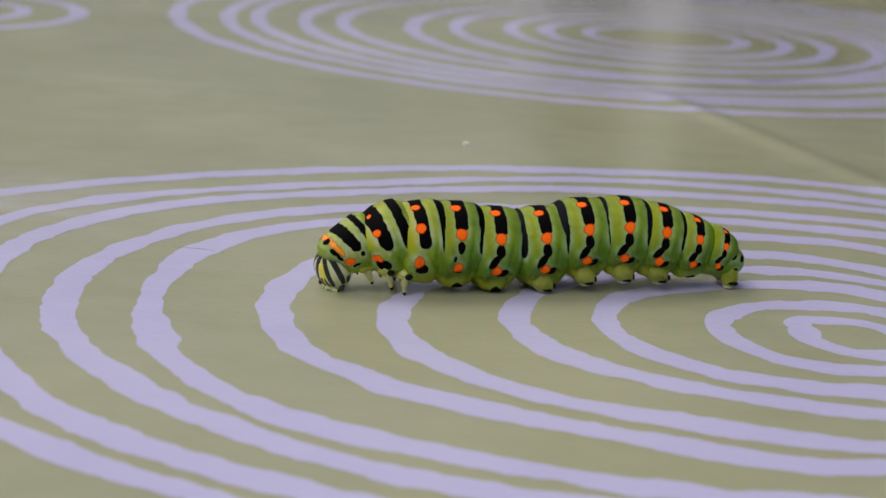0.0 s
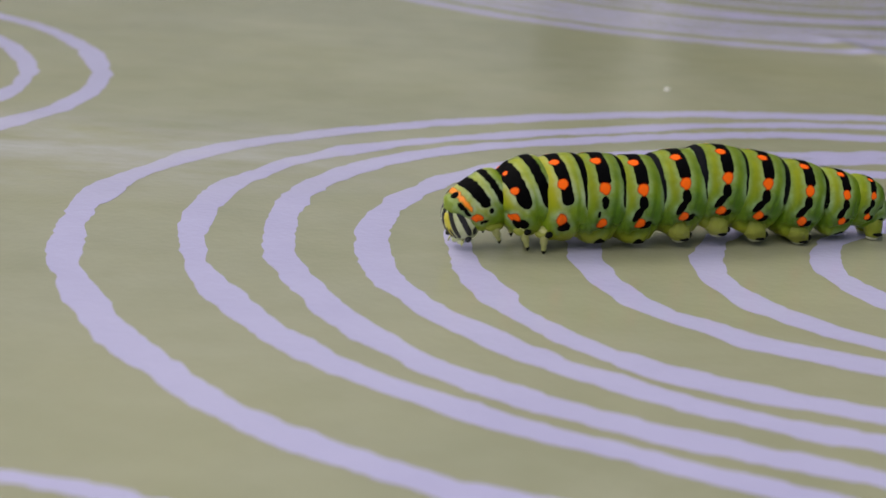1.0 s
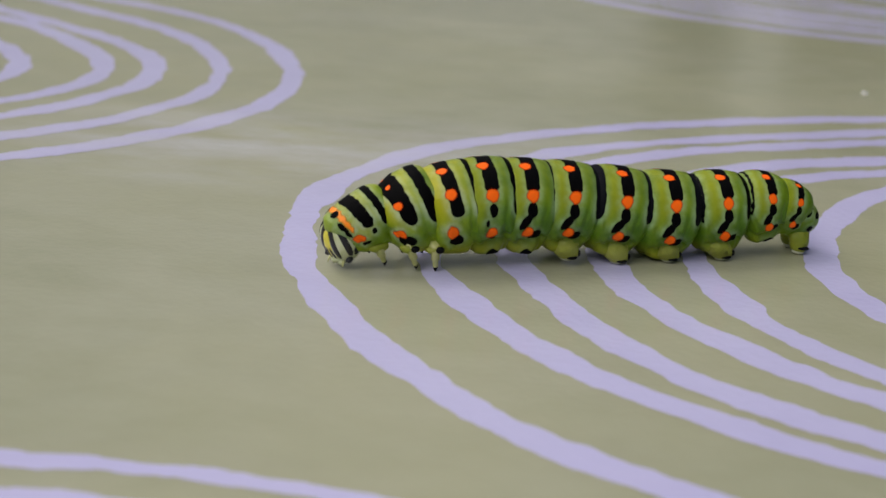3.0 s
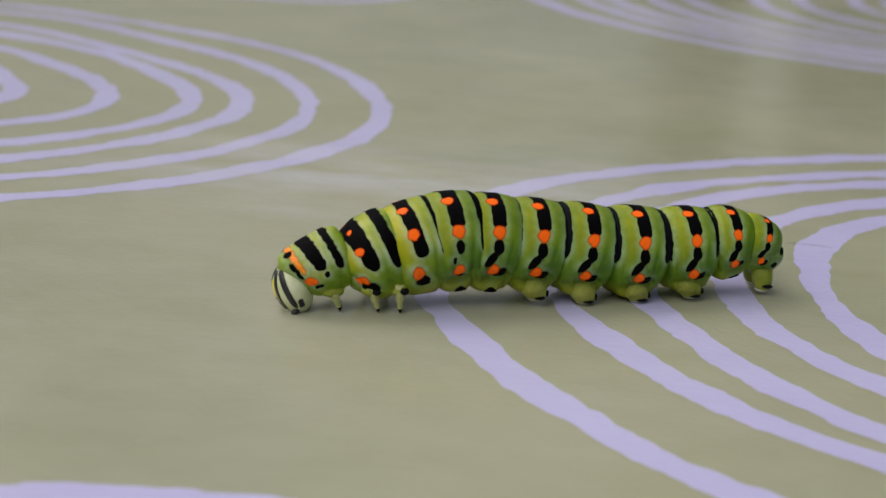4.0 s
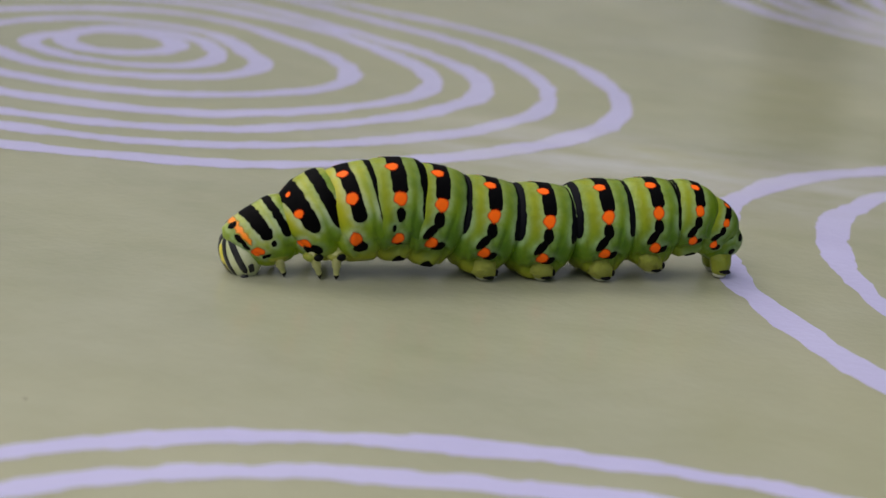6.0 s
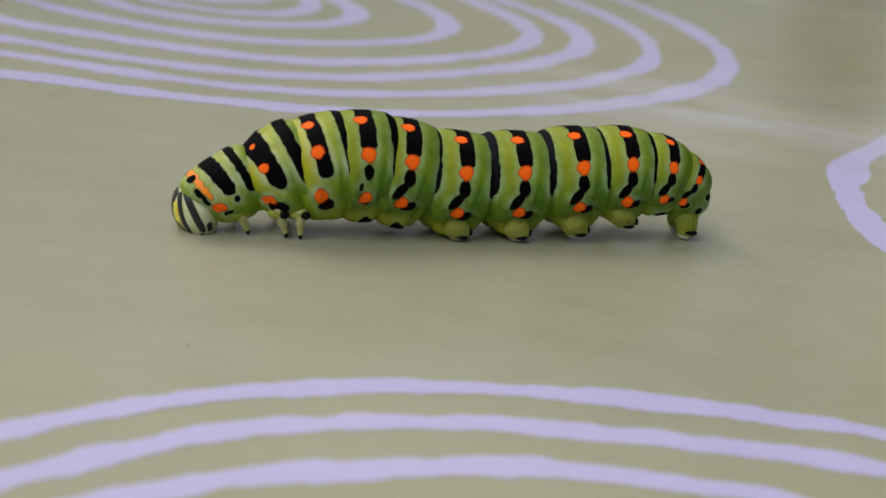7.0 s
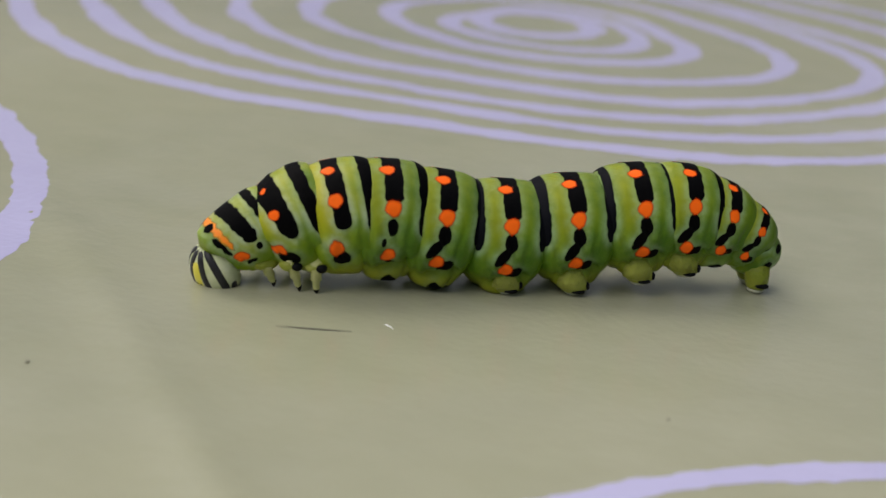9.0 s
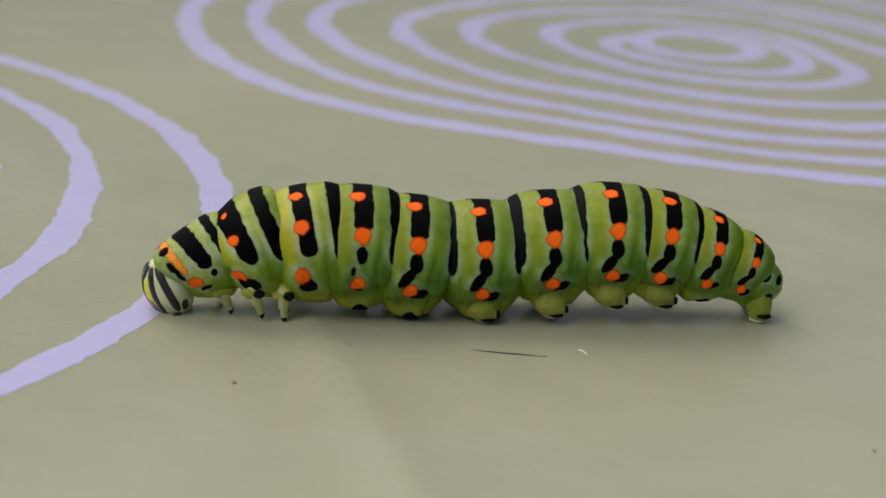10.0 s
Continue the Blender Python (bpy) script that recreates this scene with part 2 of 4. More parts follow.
for sx in (-1, 1):
    for sy in (-1, 1):
        bm = bmesh.new()
        cx, cy = sx * (0.6 - 0.07), sy * (0.45 - 0.07)
        box(bm, cx - 0.03, cy - 0.03, 0, cx + 0.03, cy + 0.03, -0.03 - ZF)
        part("leg", bm, M_wood, table, smooth=False)


# ---- the oilcloth: one sheet with shallow ripples and a drop at the table's edge ----
CREASES = (  # from x, y to x, y, width, height in metres
    (0.032, 0.230, 0.051, 0.182, 0.0020, 0.00034),
    (-0.136, 0.085, -0.112, 0.057, 0.0010, 0.00030),
    (-0.134, 0.078, -0.116, 0.056, 0.0016, -0.00010),
    (-0.080, 0.160, -0.048, 0.150, 0.0040, 0.00012),
    (-0.060, 0.135, -0.045, 0.126, 0.0030, 0.00008),
)


def relief(x, y):
    """Height of the cloth over the table."""
    z = 0.00010 * noise2(x * 22, y * 22, 3.1) + 0.00004 * noise2(x * 70, y * 70, 7.7)
    for ax, ay, bx, by, w, h in CREASES:
        dx, dy = bx - ax, by - ay
        ll = dx * dx + dy * dy
        t = ((x - ax) * dx + (y - ay) * dy) / ll
        e = max(0.0, -t, t - 1) * math.sqrt(ll)
        d = abs((x - ax) * dy - (y - ay) * dx) / math.sqrt(ll)
        z += h * math.exp(-(d / w) ** 2 - (e / 0.008) ** 2)
    near = max(0.0, min(1.0, (0.25 - y) / 0.02, (y - 0.045) / 0.01, (x + 0.17) / 0.01, (0.08 - x) / 0.01))
    return z * near


def stations(a, lo, hi, b, fine, coarse):
    out = list(np.arange(a, lo, coarse)) + list(np.arange(lo, hi, fine)) + list(np.arange(hi, b, coarse)) + [b]
    return [float(v) for v in out]


gx = stations(TX0, -0.17, 0.08, TX1, 0.0012, 0.02)
gy = stations(TY0, 0.045, 0.25, TY1, 0.0012, 0.02)
verts = [(x, y, relief(x, y)) for y in gy for x in gx]
nx, ny = len(gx), len(gy)
faces = [(j * nx + i, j * nx + i + 1, (j + 1) * nx + i + 1, (j + 1) * nx + i) for j in range(ny - 1) for i in range(nx - 1)]
# hanging hem along the four edges
rim = [i for i in range(nx)] + [j * nx + nx - 1 for j in range(1, ny)] + [(ny - 1) * nx + i for i in range(nx - 2, -1, -1)] + [j * nx for j in range(ny - 2, 0, -1)]
first = len(verts)
mx, my = (TX0 + TX1) / 2, (TY0 + TY1) / 2
for k, v in enumerate(rim):
    x, y, z = verts[v]
    fl = 0.012 + 0.010 * math.sin(k * 0.7)
    verts.append((x + math.copysign(fl, x - mx) * (abs(x - mx) > 0.59), y + math.copysign(fl, y - my) * (abs(y - my) > 0.44), -0.16))
for k in range(len(rim)):
    a, b = rim[k], rim[(k + 1) % len(rim)]
    faces.append((a, first + k, first + (k + 1) % len(rim), b))
me = bpy.data.meshes.new("tablecloth")
me.from_pydata(verts, [], faces)
me.polygons.foreach_set("use_smooth", [True] * len(faces))
me.materials.append(M_cloth)
cloth = tagged(new("tablecloth", me), "olive-beige oilcloth printed with lavender hand-drawn rings", "tablecloth")

# ---- printed rings: each a hand-drawn closed stroke with ragged edges ----
RING_SEED = [0]


def ring(cx, cy, shape, width=0.0026):
    """shape: mean radius, then cosine and sine terms, in millimetres."""
    RING_SEED[0] += 1
    seed = 11.3 * RING_SEED[0]
    n = max(90, int(2 * math.pi * shape[0] / 0.55))
    mid = []
    for i in range(n):
        th = 2 * math.pi * i / n
        r = shape[0]
        for k in range(1, len(shape), 2):
            r += shape[k] * math.cos((k + 1) // 2 * th) + shape[k + 1] * math.sin((k + 1) // 2 * th)
        r = r / 1000
        r += 0.00022 * noise2(r * 160 * math.cos(th), r * 160 * math.sin(th), seed)
        mid.append((cx + r * math.cos(th), cy + r * math.sin(th), r, th))
    bm = bmesh.new()
    rims = [[] for k in range(5)]
    for i in range(n):
        x, y, r, th = mid[i]
        px, py = mid[i - 1][:2]
        qx, qy = mid[(i + 1) % n][:2]
        tx, ty = qx - px, qy - py
        ln = math.hypot(tx, ty)
        ox, oy = ty / ln, -tx / ln
        ux, uy = r * 1000 * math.cos(th), r * 1000 * math.sin(th)
        hw = width / 2 * (1 + 0.34 * noise2(ux * 0.11, uy * 0.11, seed + 2))
        edge = []
        for side in (-1, 1):
            e = hw + 0.00042 * noise2(ux * 0.30, uy * 0.30, seed + 5 * side) + 0.00018 * noise2(ux * 0.85, uy * 0.85, seed - 7 * side)
            step = 1.6 * noise2(ux * 0.16, uy * 0.16, seed + 9 * side)
            e += 0.00022 * (step * 2 - math.floor(step * 2) - 0.5)
            edge.append(side * min(max(e, 0.0004), shape[0] * 0.00045 + 0.0004))
        for k in range(5):
            e = edge[0] + (edge[1] - edge[0]) * k / 4
            vx, vy = x + ox * e, y + oy * e
            rims[k].append(bm.verts.new((vx, vy, relief(vx, vy) + 0.000026)))
    for p, q in zip(rims, rims[1:]):
        for i in range(n):
            j = (i + 1) % n
            bm.faces.new((p[i], q[i], q[j], p[j]))
    return part("printed_ring", bm, M_print, cloth)


# ring groups: centre in metres, then one row a ring
for shape in (
    (65.52, -9.92, -4.06, 7.3, -1.14, -4.05, 0.56, 2.57, 0.36, 0.07, -0.48, -0.26, -0.16, 0.19, 0.47, 0.4, -0.49),
    (58.06, -8.96, -2.44, 6.25, -1.05, -3.46, 0.88, 2.23, 0.25, -0.43, 0.12, 0.17, -0.11, 0.07, 0.07, -0.31, -0.28),
    (52.74, -8.8, -1.72, 6.2, -0.84, -3.12, 0.67, 1.4, 0.1, -0.06, 0.07, 0.07, -0.12, 0.06, 0.17, -0.36, -0.28),
    (45.63, -7.93, -1.16, 6.59, -0.05, -3.38, 0.09, 0.81, 0.21, 0.28, 0.32, -0.01, -0.39, -0.16, 0.06, -0.02, 0.41),
    (40.67, -7.93, -0.93, 5.69, 0.1, -2.61, 0.03, 0.37, 0.28, -0.05, 0.3, -0.02, -0.22, 0.17, 0.1, -0.36, -0.02),
    (32.92, -7.48, 0.45, 4.44, -0.5, -1.39, 0.46, 0.21, 0.05, 0.07, -0.17, -0.05, 0.85),
    (25.79, -4.79, -2.28, 2.95, 1.13, -1.2, -0.28, 1.03, 0.8),
    (19.61, -2.94, -1.38, 1.91, 0.39, -1.1, -0.13, 0.42, 0.31),
    (14.71, -1.78, -1.49, 1.17, 0.35, -0.6, -0.13, 0.14, 0),
    (8.94, 0.96, -2.08, 0.72, -0),
    (3.82, 2.02, -1.82, 0.22, -1.11),
):
    ring(0.0340, 0.1240, shape, 0.0027)
for shape in (
    (82.17, -5.43, 5.29, 2.87, -0.9, -0.98, -0.03, 0.1, -0.51),
    (74.55, -3.64, 4.59, 3.43, -0.12),
    (69.77, -3.82, 4.65, 2.47, -0.89),
    (61.48, -3.43, 2.45, 1.94, 0.62),
    (53.68, -3.13, 2.16, 2.75, 0.82),
    (46.03, 0.2, -0.74, 0.22, 1.28),
    (38.5, 2.21, -0.12, 1.76, 0.62),
    (29.55, 2.74, 0.67, 0.7, -0.06),
    (22.27, 2.26, 0.84, 0.75, 0.03),
    (13.98, 2.18, 1.15, 0.78, 0.21),
):
    ring(0.0356, 0.2959, shape, 0.0030)
for shape in (
    (56.43, -1.26, -1.22, 4.01, -1.29, 0.91, -1.2, 0.22, 0.21, -0.37, 0.25, 0.28, -0.18, 0.02, -0.32),
    (49.15, -1.75, -0.96, 3.22, -2.14, 0.6, -1.28, 0.49, 0.1, -0.01, 0.33, 0.29, 0.04, -0.26, -0.29),
    (41, -1.71, -2.86, 2.76, -2.3, 0.54, -1.3, 0.87, 0.29, 0.1, 0.17, 0.32, -0, 0.01, -0.15),
    (33.88, 0.82, -2.42, 1.88, -1.48, 0.5, -1.39, 0.29, 0.08, 0.08, -0.02, 0.16, -0.1, 0.16, -0.31),
    (25.27, 0.43, -2.74, 1.48, -1.44, -0.04, -1.6, 0.43, -0.04, 0.06, -0.13, -0.01, -0.11, 0.05, -0.05),
    (16.53, -0.17, -2.9, 0.63, -1.32, -0.48, -0.53, -0.11, -0.2, -0.18, -0.3),
    (10.68, 1.43, -2.52, -0.47, -0.35, 0.2, -0.71, -0.33, 0.23),
    (6.6, -0.5, -0.6),
):
    ring(-0.1260, 0.1770, shape, 0.0027)
for shape in (
    (48.83, 2.43, 0.71, 0.04, 1.07, -0.21, 0.46, -0.51, 0.14, -0.22, -0.36),
    (45.21, 1.95, 0.5, 0.51, 1.45, -0.65, 0.57, -0.47, 0.02, -0.7, -0.62),
    (39.38, 0.3, -0.38, 0.32, -0.16),
    (34.2, 0.6, -0.4),
):
    ring(-0.0645, 0.0290, shape, 0.0018)
for shape in (
    (59.93, -1.84, 2.31, 0.19, -0.02, 1.52, 0.89),
    (51.13, 1.07, -0.92, -1.32, -0.25),
    (43.2,),
):
    ring(-0.1975, 0.0650, shape, 0.0023)
for shape in (
    (22.5,),
    (12.5,),
):
    ring(-0.0935, 0.2770, shape, 0.0030)

# ---- small litter on the cloth ----
def strand(name, a, b, r, material, label, category, sag=0.0006):
    """A thin tapering fibre that lies on the cloth from a to b."""
    bm = bmesh.new()
    rows_ = []
    n = 14
    for i in range(n + 1):
        t = i / n
        x = a[0] + (b[0] - a[0]) * t
        y = a[1] + (b[1] - a[1]) * t + sag * math.sin(math.pi * t)
        rr = r * (0.25 + 0.75 * math.sin(math.pi * min(max(t, 0.02), 0.98)))
        z = relief(x, y) + rr * 0.9
        ring_ = []
        for k in range(6):
            an = k * math.pi / 3
            ring_.append(bm.verts.new((x, y + rr * math.cos(an), z + rr * math.sin(an))))
        rows_.append(ring_)
    for p, q in zip(rows_, rows_[1:]):
        for k in range(6):
            bm.faces.new((p[k], q[k], q[(k + 1) % 6], p[(k + 1) % 6]))
    bm.faces.new(rows_[0])
    bm.faces.new(rows_[-1])
    return tagged(part(name, bm, material), label, category)


strand("hair", (-0.1179, 0.0766), (-0.1136, 0.0778), 0.000042, M_hair, "thin dark hair lying on the oilcloth", "hair", -0.0001)
strand("hair", (-0.0240, 0.1358), (-0.0191, 0.1350), 0.00003, M_hair, "fine brown hair lying across a printed ring", "hair", 0.0002)
strand("lint", (-0.1123, 0.0797), (-0.1116, 0.0793), 0.000045, M_lint, "short white fibre of lint on the oilcloth", "lint", 0.00004)


def crumb(x, y, r, material, label):
    bm = bmesh.new()
    bmesh.ops.create_icosphere(bm, subdivisions=2, radius=r)
    for v in bm.verts:
        v.co *= 1 + 0.3 * noise.noise(v.co * (1.3 / r) + Vector((x * 900, y * 700, 0)))
        v.co.z *= 0.6
    ob = part("crumb", bm, material)
    ob.location = (x, y, relief(x, y) + r * 0.45)
    return tagged(ob, label, "crumb")


crumb(0.0021, 0.1884, 0.00034, M_lint, "tiny whitish crumb on the oilcloth")
crumb(-0.1277, 0.0659, 0.00013, M_speck, "tiny dull brown crumb on the oilcloth")
crumb(-0.0945, 0.0741, 0.00010, M_speck, "tiny dull brown crumb on the oilcloth")

# ---- the caterpillar ----
MM = 0.001
caterpillar = tagged(new("caterpillar"), "plump green caterpillar with black bands and orange spots", "caterpillar")


TAPER = {2.15: 0.13, 2.95: 0.26, 3.40: 0.03, 3.15: -0.04, 2.68: -0.14, 2.08: -0.18, 1.62: -0.14}  # how a segment of that girth narrows forwards
FRONT = {2.95: 1.8, 3.40: 2.05}  # fore half of those that are longer behind
HOOD = {2.15: 0.72}  # how far the collar's upper rim is drawn forwards over the head
LOBED = (3.5, 3.45, 3.38, 3.36, 3.35, 3.15, 2.68)  # girths of the segments with a fleshy lobe low on each side


def surface(R, hl, u, ph, lift=0.0):
    """A point on a segment's skin: u along the body, ph round it from the back to the left flank (degrees), in millimetres."""
    a = radians(ph)
    w = u / (FRONT.get(R, hl) if u > 0 else hl)
    q = min(abs(w), 1.0)
    nar = TAPER.get(R, 0.0) * w
    nar *= 1.0 if nar > 0 else 0.55
    fl = min(max((abs(ph) - 60) / 40, 0.0), 1.0)
    # plump middle, a pinched fold at each end, puckered flanks
    r = R * (1 - nar) * (1 - (0.16 + 0.15 * fl) * q ** 3.8)
    r += fl * R * (0.048 * noise2(u * 0.7, ph * 0.03, R * 5.3) + 0.026 * noise2(u * 1.8, ph * 0.07, R * 3.1 + 9) + 0.010 * noise2(u * 4.2, ph * 0.15, R * 7.7))
    r += (1 - fl) * R * (0.008 * noise2(u * 1.1, ph * 0.04, R * 2.9) + 0.004 * noise2(u * 3.6, ph * 0.11, R * 4.9))
    # slanting creases low on the flank
    for c0, wd in ((1.15, 0.16), (-0.75, 0.20)):
        r -= R * 0.055 * math.exp(-((u - c0 + (abs(ph) - 112) * 0.030) / wd) ** 2) * math.exp(-((abs(ph) - 112) / 22) ** 2)
    r -= R * 0.045 * math.exp(-((u + 1.05 + 0.12 * math.sin(ph * 0.11)) / 0.20) ** 2) * fl
    r -= R * 0.030 * math.exp(-((u - 1.35 + 0.10 * math.sin(ph * 0.13 + R)) / 0.16) ** 2) * fl
    if R in LOBED:
        e = abs(ph)
        r -= R * 0.085 * math.exp(-((e - 131 - 5 * math.sin(u * 1.3)) / 6.0) ** 2) * math.exp(-(u / 1.5) ** 4)
        r += R * 0.13 * math.exp(-((e - 148) / 13) ** 2) * math.exp(-((u + 0.1) / 1.45) ** 4)
    swell = 1 + 0.045 * math.exp(-((abs(ph) - 115) / 22) ** 2)
    y = (0.97 * r * swell + lift) * math.sin(a)
    up = math.cos(a)
    z = (r * swell + lift) * up * (1.0 if up > 0 else 1.07 if R in LOBED else 1.14)
    if R in HOOD and w > 0 and up > -0.2:
        u += HOOD[R] * w * (up + 0.2)
    if R in HOOD and up > 0:
        z *= 1 + 0.12 * up
    return (u * MM, y * MM, z * MM)


ROWS, ROUND = 26, 132  # half the rows along a segment, points round it
PRINTS = []  # where the markings of the segment in hand lie: along and round, in millimetres


def barrel(R, hl):
    """One body segment: a rounded ring of skin with soft folds, closed at both ends."""
    bm = bmesh.new()
    us = [(FRONT.get(R, hl) if k > 0 else hl) * math.sin(math.pi / 2 * (k / ROWS)) for k in range(-ROWS, ROWS + 1)]
    n = ROUND
    rows_ = []
    for u in us:
        line = []
        for k in range(n):
            ph = -180 + 360 * k / n
            line.append(bm.verts.new(surface(R, hl, u, ph)))
        rows_.append(line)
    for p, q in zip(rows_, rows_[1:]):
        for k in range(n):
            bm.faces.new((p[k], p[(k + 1) % n], q[(k + 1) % n], q[k]))
    for line, u in ((rows_[0], us[0]), (rows_[-1], us[-1])):
        sgn = 1 if u > 0 else -1
        small = [bm.verts.new((v.co.x + sgn * 0.35 * MM, v.co.y * 0.55, v.co.z * 0.55)) for v in line]
        for k in range(n):
            bm.faces.new((line[k], line[(k + 1) % n], small[(k + 1) % n], small[k]))
        bm.faces.new(small)
    return bm


def edge_markings(seg, R, hl):
    """Give the skin its pale edging, which fades over half a millimetre from the markings."""
    us = [(FRONT.get(R, hl) if k > 0 else hl) * math.sin(math.pi / 2 * (k / ROWS)) for k in range(-ROWS, ROWS + 1)]
    marks = np.array(PRINTS)
    value = np.zeros(len(seg.data.vertices))
    across = np.radians(-180 + 360 * np.arange(ROUND) / ROUND) * R
    for j, u in enumerate(us):
        du = marks[:, 0] - u
        near = marks[np.abs(du) < 1.2]
        if len(near):
            d = np.sqrt((near[None, :, 0] - u) ** 2 + (near[None, :, 1] - across[:, None]) ** 2).min(axis=1)
            value[j * ROUND:(j + 1) * ROUND] = np.exp(-(d / 0.30) ** 2)
    field = seg.data.attributes.new("edging", "FLOAT", "POINT")
    field.data.foreach_set("value", value.astype(np.float32))
    PRINTS.clear()


def strip(R, hl, p0, p1, mid, half, lift=0.030):
    """A marking that runs round the body from ph p0 to p1; mid and half: its centre and half width along it."""
    bm = bmesh.new()
    inside = bm.verts.layers.float.new("inside")
    n = max(8, int(abs(p1 - p0) / 3))
    rows_ = []
    for i in range(n + 1):
        t = i / n
        ph = p0 + (p1 - p0) * t
        c, h = mid(t), max(half(t), 0.02)
        line = []
        for k, e in enumerate((-1, -0.88, -0.66, -0.40, -0.13, 0.13, 0.40, 0.66, 0.88, 1)):
            rag = 0.09 * noise2(ph * 0.11, c * 3 + (3 if k > 4 else 0), R * 7) + 0.04 * noise2(ph * 0.31, c * 3 + (5 if k > 4 else 0), R * 5)
            v = bm.verts.new(surface(R, hl, c + e * h + rag, ph, lift))
            v[inside] = min((1 - abs(e)) * h * 3.4, min(t, 1 - t) * n * 0.5, 1.0)
            line.append(v)
            PRINTS.append((c + e * h, radians(ph) * R))
        rows_.append(line)
    for p, q in zip(rows_, rows_[1:]):
        for k in range(9):
            bm.faces.new((p[k], q[k], q[k + 1], p[k + 1]))
    return bm


def dot(R, hl, u, ph, a, b, lift=0.027, tilt=0.0, seed=0.0):
    """A round marking of half width a along the body and b round it, in millimetres."""
    bm = bmesh.new()
    inside = bm.verts.layers.float.new("inside")
    centre = bm.verts.new(surface(R, hl, u, ph, lift))
    centre[inside] = 1.0
    last = None
    for fr in (0.35, 0.65, 0.85, 1.08):
        line = []
        for k in range(24):
            an = 2 * math.pi * k / 24
            wob = 1 + 0.20 * noise2(math.cos(an) * 1.1 + seed, math.sin(an) * 1.1, ph * 0.37 + u) + 0.09 * noise2(math.cos(an) * 3, math.sin(an) * 3, seed + ph)
            du, dv = a * fr * wob * math.cos(an), b * fr * wob * math.sin(an)
            cu, cv = du * math.cos(tilt) - dv * math.sin(tilt), du * math.sin(tilt) + dv * math.cos(tilt)
            v = bm.verts.new(surface(R, hl, u + cu, ph + math.degrees(cv / R), lift))
            v[inside] = (1.08 - fr) / 0.73
            line.append(v)
            if fr > 0.6:
                PRINTS.append((u + cu * 0.9, radians(ph) * R + cv * 0.9))
        for k in range(24):
            if last is None:
                bm.faces.new((centre, line[k], line[(k + 1) % 24]))
            else:
                bm.faces.new((last[k], line[k], line[(k + 1) % 24], last[(k + 1) % 24]))
        last = line
    return bm


def round_ends(t, h, k=0.12):
    e = min(t, 1 - t)
    return h * (math.sqrt(1 - (1 - e / k) ** 2) if e < k else 1.0)


def band(seg, name, R, hl, p0, p1, u, half, mat, lean=0.0, k=0.08):
    part(name, strip(R, hl, p0, p1, lambda t: u + lean * (0.5 - abs(2 * t - 1)), lambda t: round_ends(t, half, k)), mat, seg)


def spot_pair(seg, name, R, hl, u, ph, a, b, mat, lift=0.027, tilt=0.0):
    for s in (1, -1):
        part(name, dot(R, hl, u, s * ph, a, b, lift, s * tilt, seed=R * 3 + s), mat, seg)


def stub(points, radii, n=14):
    """A bent tapering limb through the points, in millimetres."""
    bm = bmesh.new()
    rows_ = []
    for (x, y, z), r in zip(points, radii):
        line = []
        for k in range(n):
            a = 2 * math.pi * k / n
            w = r * (1 + 0.07 * noise2(3 * math.cos(a) + x, 3 * math.sin(a) + z * 2.2, y))
            line.append(bm.verts.new(((x + w * math.cos(a)) * MM, (y + w * 0.85 * math.sin(a)) * MM, z * MM)))
        rows_.append(line)
    for p, q in zip(rows_, rows_[1:]):
        for k in range(n):
            bm.faces.new((p[k], p[(k + 1) % n], q[(k + 1) % n], q[k]))
    bm.faces.new(rows_[0])
    bm.faces.new(rows_[-1])
    return bm


def blob(c, r, seed=0.0, n=12):
    """A soft lump: centre and half sizes in millimetres."""
    bm = bmesh.new()
    bmesh.ops.create_uvsphere(bm, u_segments=n * 2, v_segments=n, radius=1)
    for v in bm.verts:
        w = 1 + 0.08 * noise.noise(v.co * 1.5 + Vector((seed, seed, 0)))
        v.co = Vector(((c[0] + r[0] * v.co.x * w) * MM, (c[1] + r[1] * v.co.y * w) * MM, (c[2] + r[2] * v.co.z * w) * MM))
    return bm


STEPPERS = []


def limb(name, pieces, seg_key, seg, foot):
    """Join pieces, (bmesh, material) each, into one limb mesh under its segment, which draws in when the body sinks."""
    me = bpy.data.meshes.new(name)
    whole = bmesh.new()
    for k, (bm, mat) in enumerate(pieces):
        bmesh.ops.recalc_face_normals(bm, faces=bm.faces)
        for fc in bm.faces:
            fc.material_index, fc.smooth = k, True
        tmp = bpy.data.meshes.new("piece")
        bm.to_mesh(tmp)
        bm.free()
        whole.from_mesh(tmp)
        bpy.data.meshes.remove(tmp)
        me.materials.append(mat)
    whole.to_mesh(me)
    whole.free()
    ob = new(name, me)
    ob.parent = seg
    STEPPERS.append((ob, seg_key, foot))
    return ob


